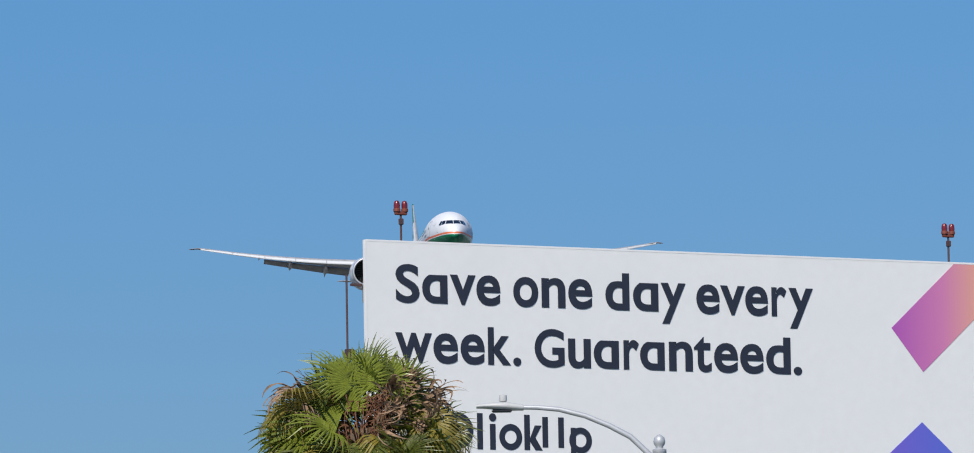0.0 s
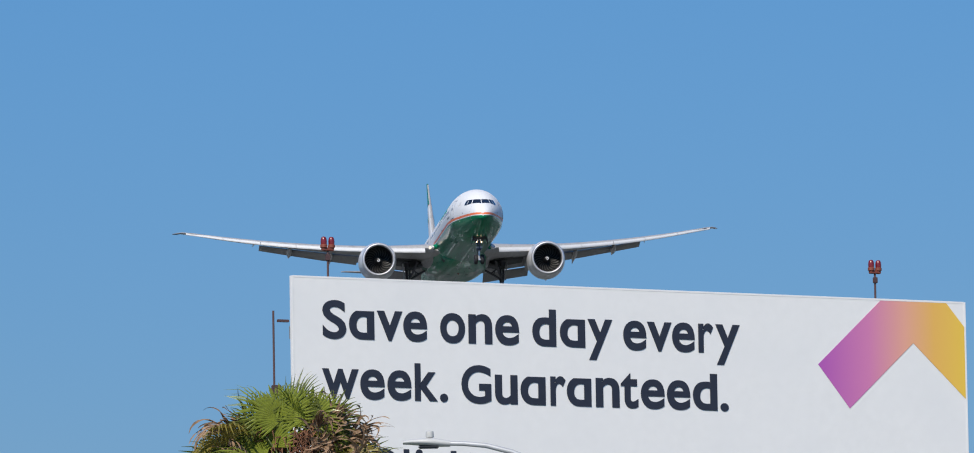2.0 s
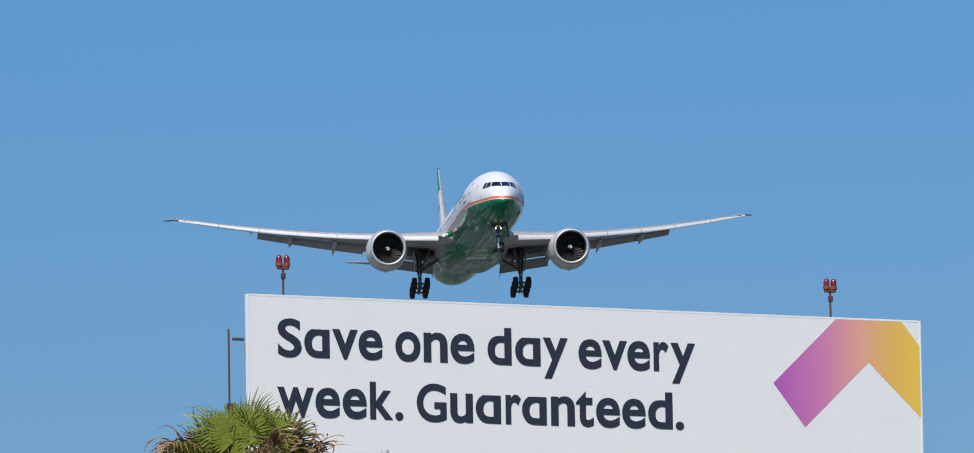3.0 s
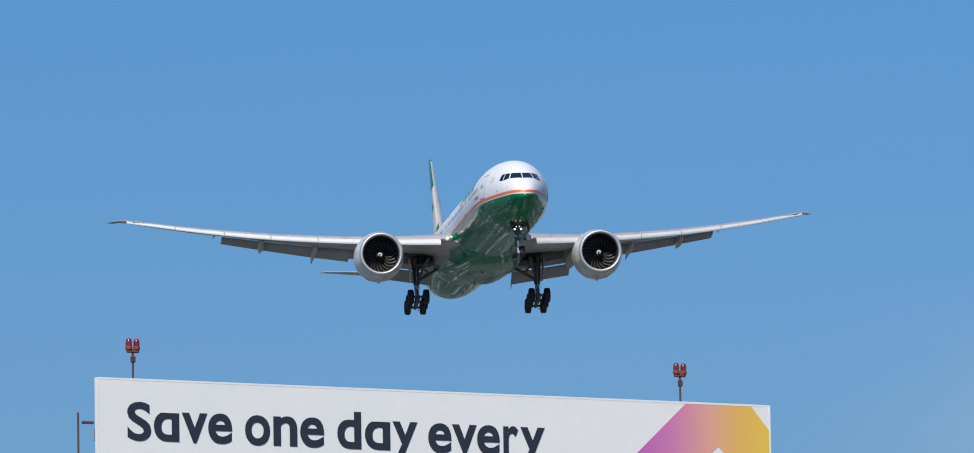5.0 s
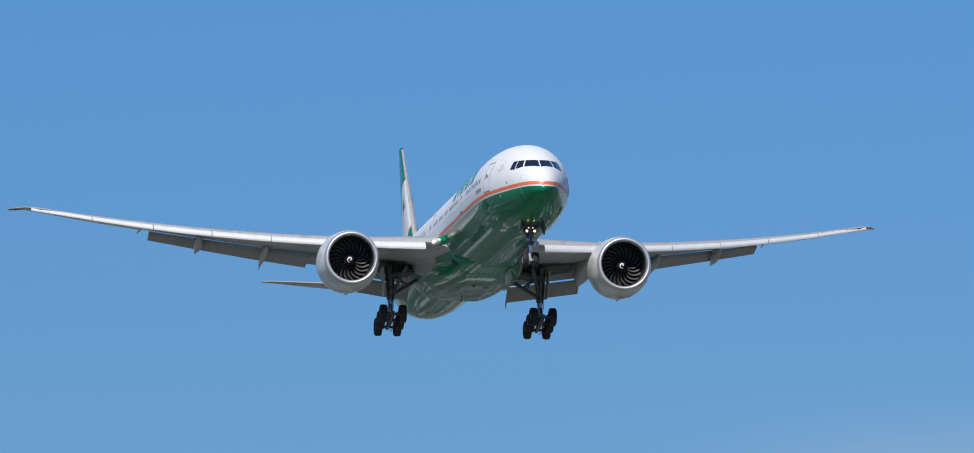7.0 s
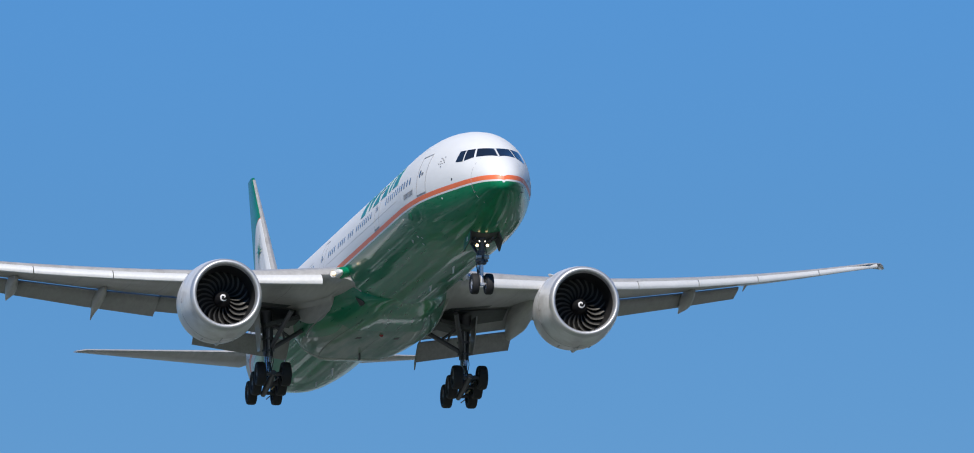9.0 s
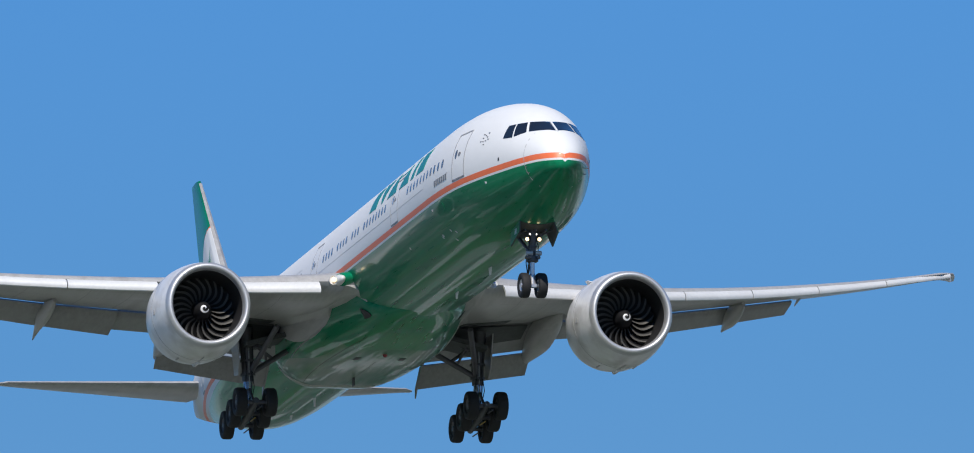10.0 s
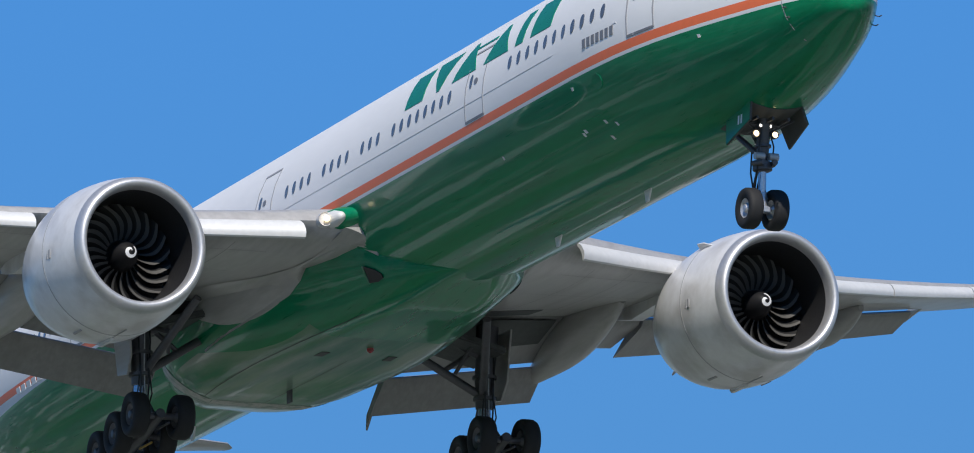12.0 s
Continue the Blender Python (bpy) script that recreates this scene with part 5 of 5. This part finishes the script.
part("name_wedge", slab([(4.23, -4.42), (4.36, -4.12), (4.54, -4.12), (4.37, -4.40), (4.56, -4.69), (4.37, -4.69), (4.23, -4.50)], 0.007, Matrix.Translation((0, 0, 0.0065))), INK, board, smooth=0)
CHEVRON = gradient("chevron_print", [(0.0, (0.42, 0.09, 0.42)), (0.35, (0.62, 0.20, 0.40)), (0.6, (0.76, 0.36, 0.26)), (0.8, (0.78, 0.44, 0.10)), (1.0, (0.80, 0.52, 0.07))], 0, 14.1, 18.2)
WEDGE = gradient("wedge_print", [(0.0, (0.20, 0.10, 0.55)), (1.0, (0.03, 0.17, 0.62))], 0, 13.0, 17.5)
part("chevron", slab([(14.105, -1.596), (14.966, -2.615), (16.792, -1.013), (18.25, -2.30), (18.25, -0.585), (17.755, -0.032), (15.888, -0.032)], 0.006, Matrix.Translation((0, 0, 0.006))), CHEVRON, board, "pink to orange to yellow chevron", smooth=0)
part("wedge", slab([(14.9, -3.804), (13.1, -5.28), (13.9, -5.95), (14.9, -5.1), (16.8, -5.3), (17.6, -5.9), (16.9, -5.5), (15.9, -4.65)], 0.006, Matrix.Translation((0, 0, 0.006))), WEDGE, board, "blue and violet wedge", smooth=0)


def beacon(u):
    th = empty("obstruction_light", M_BOARD @ pose(u, 0.025, -0.04))
    tagged(th, "twin red obstruction light on a thin pipe above the board", "warning light", "lights on the billboard")
    part("pipe", tube([(0, 0, 0), (0, 0.58, 0)], 0.026, 10), RUST, th)
    part("junction_box", box((-0.045, 0.36, -0.04), (0.05, 0.5, 0.05), 0.01), RUST, th)
    part("crossbar", box((-0.15, 0.58, -0.05), (0.15, 0.66, 0.05), 0.015), BEACON_BASE, th)
    for x in (-0.10, 0.10):
        part("lamp_base", lathe([(0.64, 0.05), (0.66, 0.082), (0.72, 0.082), (0.73, 0.07)], (x, 0, 0), (0, 1, 0), 16, cap=True), BEACON_BASE, th)
        part("red_globe", lathe([(0.73, 0.07), (0.80, 0.074), (0.86, 0.066), (0.90, 0.045), (0.915, 0.0)], (x, 0, 0), (0, 1, 0), 16), BEACON, th, "red ribbed glass globe")


beacon(0.96)
beacon(15.78)
mast = empty("pipe_mast", M_BOARD @ pose(-0.495, -BH - 0.5, 0.0))
tagged(mast, "thin rusty pipe mast standing on the billboard's catwalk", "pole")
part("pipe", tube([(0, 0, 0), (0, BH + 0.5 - 0.81, 0)], 0.025, 10), RUST, mast)
part("clamp_box", box((-0.05, 3.9, -0.06), (0.14, 4.1, 0.08), 0.01), RUST, mast)

# ================= street lamp =================
lamp = empty("street_lamp", pose(1.77, 125.0, 0))
tagged(lamp, "grey galvanised street lamp with one long curved arm", "street lamp")
part("pole", tube([(0, 0, 0), (0, 0, 5), (0, 0, 10.520)], [0.13, 0.105, 0.075], 16), GALV, lamp)
part("base", lathe([(0, 0.24), (0.25, 0.22), (0.35, 0.15), (0.5, 0.135)], (0, 0, 0), (0, 0, 1), 16), GALV, lamp)
part("finial", lathe([(10.480, 0.08), (10.520, 0.11), (10.570, 0.11), (10.590, 0.06), (10.620, 0.06), (10.650, 0.085), (10.700, 0.095), (10.760, 0.08), (10.800, 0.03), (10.810, 0)], (0, 0, 0), (0, 0, 1), 18), GALV, lamp, smooth=60)
arm = [(0.0, 0, 9.950), (-0.16, 0, 10.500), (-0.45, 0, 10.780), (-0.78, 0, 10.960), (-1.15, 0, 11.120), (-1.56, 0, 11.230), (-1.9, 0, 11.265), (-2.2, 0, 11.275)]
part("arm", tube(arm, [0.05, 0.048, 0.046, 0.044, 0.042, 0.04, 0.038, 0.036], 12), GALV, lamp, smooth=60)
rings = []
for x, z, w, h in ((-2.12, 11.270, 0.05, 0.05), (-2.2, 11.275, 0.09, 0.055), (-2.35, 11.290, 0.14, 0.068), (-2.55, 11.300, 0.16, 0.06), (-2.75, 11.300, 0.13, 0.04), (-2.86, 11.295, 0.07, 0.03)):
    rings.append(ring((x, 0, z), 1.0, (0, 1, 0), (0, 0, 1), 14, w, h))
head = part("lamp_head", loft(rings), LAMP_BODY, lamp, "flat pale lamp head", smooth=60)
part("photocell", lathe([(0, 0.055), (0.02, 0.065), (0.10, 0.06), (0.115, 0.0)], (-2.44, 0, 11.365), (0, 0, 1), 14), LAMP_BODY, head)
part("lens", box((-2.62, -0.1, 11.200), (-2.3, 0.1, 11.240), 0.015), DUCT, head)

# ================= fan palm =================


def fan_leaf(seed, size, segs, droop, fold, ragged, slim=1.0):
    """A folded fan of tapering fingers on its stalk; x runs out along the stalk."""
    rnd = random.Random(seed)
    bm = bmesh.new()
    stalk = 0.95 * size
    tube([(0, 0, 0), (stalk * 0.5, 0, 0.03), (stalk, 0, 0)], [0.022, 0.016, 0.012], 5, bm)
    for i in range(segs):
        a = radians(-130 + 260 * (i + 0.5) / segs)
        ln = size * (0.80 + 0.2 * math.cos(a * 0.8)) * rnd.uniform(0.86, 1.06)
        sp = radians(260 / segs) * 0.56 * slim
        cut = rnd.uniform(0.55, 0.76) - 0.3 * ragged
        rows = []
        for k in range(6):
            u = k / 5
            r = ln * u
            half = max(0.003, r * sp if u <= cut else ln * cut * sp * (1 - (u - cut) / (1 - cut)) ** 0.8)
            dz = -droop * size * max(0, u - 0.35) ** 2 * (1.6 + 0.8 * rnd.random()) + (1 - math.cos(a)) * 0.02
            b = a + ragged * 0.25 * (rnd.random() - 0.5) * u
            d = Vector((math.cos(b), math.sin(b), 0))
            o = Vector((-math.sin(b), math.cos(b), 0))
            c = Vector((stalk, 0, 0)) + d * r * (1 - 0.25 * droop * max(0, u - 0.5)) + Vector((0, 0, dz + fold * abs(math.sin(a)) * r * 0.6))
            up = Vector((0, 0, half * 0.55))
            rows.append([bm.verts.new(c - o * half), bm.verts.new(c + up), bm.verts.new(c + o * half)])
        for k in range(5):
            for j in (0, 1):
                bm.faces.new((rows[k][j], rows[k + 1][j], rows[k + 1][j + 1], rows[k][j + 1]))
    return bm


def curled_leaf(seed):
    """A dead fan: a bent stalk with long strips that arch over and curl; x runs out along the stalk."""
    rnd = random.Random(seed)
    bm = bmesh.new()
    tube([(0, 0, 0), (0.25, 0, 0.05), (0.45, 0, 0.03)], [0.018, 0.014, 0.01], 5, bm)
    for i in range(11):
        p = Vector((0.45 - 0.1 * rnd.random(), 0, 0.03))
        yaw, tip = rnd.uniform(-1.0, 1.0), rnd.uniform(0.1, 0.9)
        step = rnd.uniform(0.36, 0.72) / 9
        bend = rnd.uniform(0.16, 0.42)
        rows = []
        for k in range(10):
            d = Vector((math.cos(tip) * math.cos(yaw), math.cos(tip) * math.sin(yaw), math.sin(tip)))
            w = 0.030 * (1 - (k / 9.5) ** 2) * (0.6 + 0.4 * min(1, k / 3))
            o = Vector((-math.sin(yaw + 0.25 * k), math.cos(yaw + 0.25 * k), 0.5 * math.sin(k + i)))
            rows.append([bm.verts.new(p - o * w), bm.verts.new(p + Vector((0, 0, w * 0.5))), bm.verts.new(p + o * w)])
            p = p + d * step
            tip -= bend * (0.6 + 0.09 * k)
            yaw += rnd.uniform(-0.2, 0.2)
        for k in range(9):
            for j in (0, 1):
                bm.faces.new((rows[k][j], rows[k + 1][j], rows[k + 1][j + 1], rows[k][j + 1]))
    return bm


def leaf_mesh(name, bm, m):
    me = bpy.data.meshes.new(name)
    bm.to_mesh(me)
    bm.free()
    me.materials.append(m)
    return me


def build_palm():
    PX, PY, CZ = -2.63, 115.0, 10.22
    palm = empty("fan_palm", pose(PX, PY, 0))
    tagged(palm, "tall fan palm with green fronds and dry brown ones", "palm tree")
    rings = []
    for i in range(41):
        z = CZ * i / 40
        r = 0.2 + 0.12 * math.exp(-z / 0.8) + (0.02 if i % 2 else 0.0) + 0.06 * max(0, z - CZ + 1.2)
        rings.append(ring((0.05 * math.sin(z * 0.3), 0, z), r, (1, 0, 0), (0, 1, 0), 14))
    part("trunk", loft(rings), BARK, palm, "slim ringed grey-brown trunk", smooth=60)
    rnd = random.Random(5)
    kinds = [leaf_mesh("frond", fan_leaf(k, 0.78, 36, 0.25 + 0.25 * k, 0.35, 0.4, 0.86), (FROND, FROND_YOUNG, FROND, FROND_OLD)[k]) for k in range(4)]
    narrow = leaf_mesh("frond", fan_leaf(9, 0.78, 34, 0.10, 0.55, 0.0, 0.95), FROND_YOUNG)
    dry = [leaf_mesh("dry_frond", curled_leaf(20 + k), FROND_DRY) for k in range(4)]

    def put(name, me, az, el, twist, dz=0.0, scale=1.0, out=0.1):
        ob = new(name, me)
        ob.parent = palm
        m = pose(0, 0, 0, 0, 0, az) @ pose(0, 0, 0, 0, -el, 0) @ pose(out, 0, 0) @ pose(0, 0, 0, twist)
        ob.matrix_basis = Matrix.Translation((0, 0, CZ + dz)) @ m @ Matrix.Scale(scale, 4)
        return ob
    for i in range(42):
        u = i / 41
        el = 80 - 128 * u ** 0.9 + rnd.uniform(-10, 10)
        az = i * 137.5 + rnd.uniform(-14, 14)
        if 205 < az % 360 < 335 and -20 < el < 66:
            continue
        shoulder = 0.74 if 12 < el < 60 and abs(math.cos(radians(az))) > 0.45 else 1.0
        put("frond", kinds[rnd.randrange(4)], az, el, rnd.uniform(-60, 60), 0.15 * (1 - u), rnd.uniform(0.8, 1.02) * (0.8 if el > 50 else shoulder))
    # spiky fans seen nearly edge on, low at both sides
    for i in range(18):
        az = (rnd.uniform(172, 238) if i % 2 else rnd.uniform(302, 368))
        put("frond", kinds[(0, 3, 2, 1, 0)[i % 5]], az, rnd.uniform(-38, 14), rnd.choice((-1, 1)) * rnd.uniform(35, 80), rnd.uniform(-0.35, 0.1), rnd.uniform(0.88, 1.08), 0.24)
    # curled dead fans
    for i in range(15):
        side = (-12, -35, 198, 0, -55)[i % 5]
        put("dry_frond", dry[i % 4], side + rnd.uniform(-14, 14), rnd.uniform(5, 42), rnd.uniform(-90, 90), rnd.uniform(-0.3, 0.15), rnd.uniform(0.85, 1.15), 0.35)
    for k, (az, el, dz) in enumerate(((186, 20, 0.15), (196, 10, 0.24), (-8, 16, 0.12), (-22, 12, 0.20), (-38, 4, 0.0))):
        put("dry_frond", dry[k % 4], az, el, 20 - 35 * k, dz, 1.1, 0.5)
    for i, (turn, dx, dz, sc, lean, me) in enumerate(((99, -0.02, 0.12, 0.66, 0.5, narrow), (74, 0.16, 0.10, 0.66, 0.7, narrow), (52, 0.30, 0.02, 0.62, 0.6, kinds[2]), (124, 0.04, -0.25, 0.74, 0.15, narrow),
                                                      (60, 0.28, 0.10, 0.70, 0.4, kinds[0]), (122, -0.15, 0.1, 0.68, 0.4, kinds[0]), (12, 0.45, -0.55, 0.62, 0.3, kinds[1]),
                                                      (84, 0.05, -0.85, 0.5, 0.4, kinds[1]), (62, 0.34, -0.74, 0.54, 0.8, kinds[3]), (25, 0.45, -0.62, 0.5, 0.9, kinds[1]), (100, 0.55, -0.75, 0.46, 0.5, kinds[3]), (-14, 0.82, 0.02, 0.60, 0.9, kinds[3]), (-32, 0.74, -0.12, 0.62, 0.9, kinds[1]), (8, 0.72, -0.15, 0.52, 0.9, kinds[1]),
                                                      (172, -0.62, 0.08, 0.66, 0.6, kinds[3]), (196, -0.60, -0.08, 0.70, 0.9, kinds[3]), (152, -0.52, 0.02, 0.50, 0.6, kinds[2]), (215, -0.55, -0.2, 0.62, 0.4, kinds[3]))):
        a = radians(turn)
        x = Vector((math.cos(a), 0.25, math.sin(a))).normalized()
        z = Vector((0.25 * math.cos(a), -1.0, lean))
        z = (z - x * z.dot(x)).normalized()
        m = Matrix((x, z.cross(x), z)).transposed().to_4x4()
        m.translation = Vector((dx, -0.4, CZ + dz))
        ob = new("frond", me)
        ob.parent = palm
        ob.matrix_basis = m @ Matrix.Scale(sc * 1.1, 4)
    bm = bmesh.new()
    for i in range(320):
        a, z = rnd.uniform(0, 6.28), rnd.uniform(-0.8, 0.45)
        p = Vector((0.24 * math.cos(a), 0.24 * math.sin(a), CZ + z))
        r = rnd.uniform(0.12, 0.34)
        b = a + rnd.uniform(-0.6, 0.6)
        q = p + Vector((r * math.cos(b), r * math.sin(b), rnd.uniform(-0.05, 0.2)))
        e = q + Vector((rnd.uniform(-0.06, 0.06), rnd.uniform(-0.06, 0.06), -rnd.uniform(0.08, 0.3)))
        tube([p, (p + q) / 2 + Vector((0, 0, 0.05)), q, e], [0.022, 0.015, 0.01, 0.004], 4, bm)
    for i in range(110):
        p = Vector((0.22 + rnd.uniform(-0.10, 0.12), -0.46 + rnd.uniform(-0.1, 0.08), CZ + rnd.uniform(-0.25, 0.48)))
        q = p + Vector((rnd.uniform(-0.14, 0.14), rnd.uniform(-0.12, 0.02), rnd.uniform(-0.06, 0.14)))
        e = q + Vector((rnd.uniform(-0.12, 0.12), rnd.uniform(-0.05, 0.03), rnd.uniform(-0.2, 0.06)))
        tube([p, q, e], [0.012, 0.010, 0.003], 4, bm)
    part("fibre_crown", bm, FIBRE, palm, "brown fibrous leaf bases and old flower stalks")


build_palm()

# ================= gull =================
gull = empty("gull")
gull.scale = (1.26, 1.26, 1.26)
tagged(gull, "white gull with dark grey wings and black wing tips, flying", "bird")
prof = [(-0.30, 0.012, 0.02), (-0.22, 0.045, 0.0), (-0.1, 0.075, -0.005), (0.02, 0.085, -0.01), (0.12, 0.07, 0.0), (0.19, 0.048, 0.02), (0.235, 0.047, 0.03), (0.28, 0.035, 0.03), (0.30, 0.012, 0.025)]
part("body", loft([ring((x, 0, z), r, (0, 1, 0), (0, 0, 1), 14) for x, r, z in prof]), GULL_WHITE, gull, "white body and head", smooth=60)
part("bill", loft([ring((x, 0, z), r, (0, 1, 0), (0, 0, 1), 8) for x, r, z in ((0.29, 0.014, 0.025), (0.325, 0.011, 0.02), (0.352, 0.003, 0.008))]), GULL_BILL, gull, "yellow bill")
part("tail", slab([(-0.24, 0.03), (-0.37, 0.052), (-0.385, 0.0), (-0.37, -0.052), (-0.24, -0.03)], 0.014, Matrix.Translation((0, 0, 0.015))), GULL_TAIL, gull, "brown-grey spread tail", smooth=0)
for y in (-0.03, 0.03):
    part("eye", lathe([(0, 0.008), (0.004, 0.005), (0.005, 0)], (0.262, y * 1.1, 0.045), (0, math.copysign(1, y), 0), 8), GULL_BLACK, gull)


def feathered(points, mats, mat):
    rings = []
    for y, x0, x1, z in points:
        c = x0 - x1
        rings.append([Vector((x0, y, z)), Vector((x0 - 0.25 * c, y, z + 0.09 * c)), Vector((x0 - 0.6 * c, y, z + 0.06 * c)), Vector((x1, y, z)), Vector((x0 - 0.5 * c, y, z - 0.012))])
    return loft(rings, mat=mat)


def under(i, j):
    return 1 if j in (3, 4) else 0


gull_wings = []
for side in (-1, 1):
    w = part("wing", feathered([(side * y, a, b, z) for y, a, b, z in ((0.0, 0.11, -0.13, 0), (0.09, 0.13, -0.13, 0.012), (0.19, 0.15, -0.10, 0.016), (0.27, 0.14, -0.08, 0.01))], None, under), [GULL_GREY, GULL_UNDER], gull, "dark grey wing, paler beneath", smooth=50)
    w.location = (0.02, side * 0.06, 0.03)
    tip = part("wing_tip", feathered([(side * y, a, b, z) for y, a, b, z in ((0.0, 0.14, -0.08, 0), (0.13, 0.10, -0.08, 0), (0.19, 0.07, -0.085, 0), (0.29, 0.02, -0.11, 0), (0.37, -0.05, -0.13, 0), (0.42, -0.11, -0.14, 0))], None, lambda i, j: 2 if i > 1 else under(i, j)), [GULL_GREY, GULL_UNDER, GULL_BLACK], w, "outer wing with a black tip", smooth=50)
    tip.location = (0, side * 0.27, 0.01)
    gull_wings.append((side, w, tip))

# ================= what moves =================
FLIGHT = [(0, -14.56, 1069.61, 104.60, 1.43, 0.26), (0.5, -11.31, 1033.89, 102.61, 1.44, 0.02), (1, -8.04, 998.20, 100.62, 1.37, -0.19), (1.5, -4.76, 962.53, 98.57, 1.38, 0.08),
          (2, -1.47, 926.88, 96.50, 1.32, 0.21), (2.5, 1.83, 891.24, 94.41, 1.30, 0.44), (3, 5.15, 855.63, 92.44, 1.31, 0.19), (3.2, 6.48, 841.39, 91.66, 1.16, 0.19),
          (4.8, 17.20, 727.60, 85.29, 1.09, 0.18), (5, 18.55, 713.39, 84.47, 0.93, 0.53), (5.5, 21.93, 677.88, 82.43, 0.88, 0.07), (6, 25.33, 642.39, 80.38, 0.72, -0.84),
          (6.5, 28.74, 606.92, 78.33, 0.37, -1.51), (6.7, 30.10, 592.74, 77.50, 0.32, -1.46), (8.3, 41.12, 479.41, 70.88, 0.57, 0.75), (8.5, 42.50, 465.25, 70.05, 0.73, 0.50),
          (9, 45.98, 429.89, 67.97, 0.90, -0.31), (9.5, 49.47, 394.54, 65.88, 0.86, -0.02), (10, 52.97, 359.22, 63.78, 0.78, 0.34), (10.5, 56.48, 323.91, 61.68, 0.66, 0.89),
          (11, 60.01, 288.63, 59.58, 0.41, 0.99), (11.5, 63.55, 253.36, 57.47, -0.04, 0.34), (12, 67.10, 218.12, 55.35, -0.44, 0.14)]


def swing(t):
    """Degrees by which its heading drifts, turned about a point ahead of the wing."""
    return curve_at((0, 6.7, 8.3, 9.5, 10, 10.5, 11, 12), (0, 0, -0.18, -0.18, 0.02, 0.06, 0.22, 0.10), t)


def motions():
    walk(plane, [(t, pose(x - 19 * radians(swing(t)), y, z, b, -p, -84.826 + swing(t))) for t, x, y, z, p, b in FLIGHT])
    for k, (side, fan) in enumerate(((-1, fan_r), (1, fan_l))):
        walk(fan, [(0.1 * i, Matrix.Translation(A(LIP_S + 1.62, side * ENG_Y, ENG_Z)) @ pose(0, 0, 0, 75 * i + 40 * k)) for i in range(121)])
    v = Vector((10.9, 7.0, -1.3))
    p0 = Vector((-0.02, 92.65, 10.9))
    rows = []
    for t, bank in ((0, 0), (2.5, 5), (4.5, 0), (5.4, 10), (5.7, 40), (5.8, 42), (5.9, 38), (6.0, 32), (6.1, 26), (6.3, 10), (8, 5), (10, 0), (12, 4)):
        d = t - 5.95
        z = p0.z + (v.z * d if abs(d) < 0.4 else v.z * math.copysign(0.4, d) + 0.25 * v.z * (d - math.copysign(0.4, d)))
        rows.append((t, pose(p0.x + v.x * d, p0.y + v.y * d, z, -bank, 4, 46)))
    walk(gull, rows)
    beats = [(0, 10, -10), (5.2, 10, -10), (5.5, -12, 10), (5.7, -8, -30), (5.8, -2, -70), (5.9, 44, 4), (6.0, -6, -8), (6.1, -20, -25), (6.3, -15, 5), (6.5, 30, 0), (6.8, -10, -5), (7.2, 8, -8), (12, 8, -8)]
    for side, w, tip in gull_wings:
        walk(w, [(t, pose(0.02, side * 0.06, 0.03, side * a)) for t, a, b in beats])
        walk(tip, [(t, pose(0, side * 0.27, 0.01, side * b)) for t, a, b in beats])


motions()
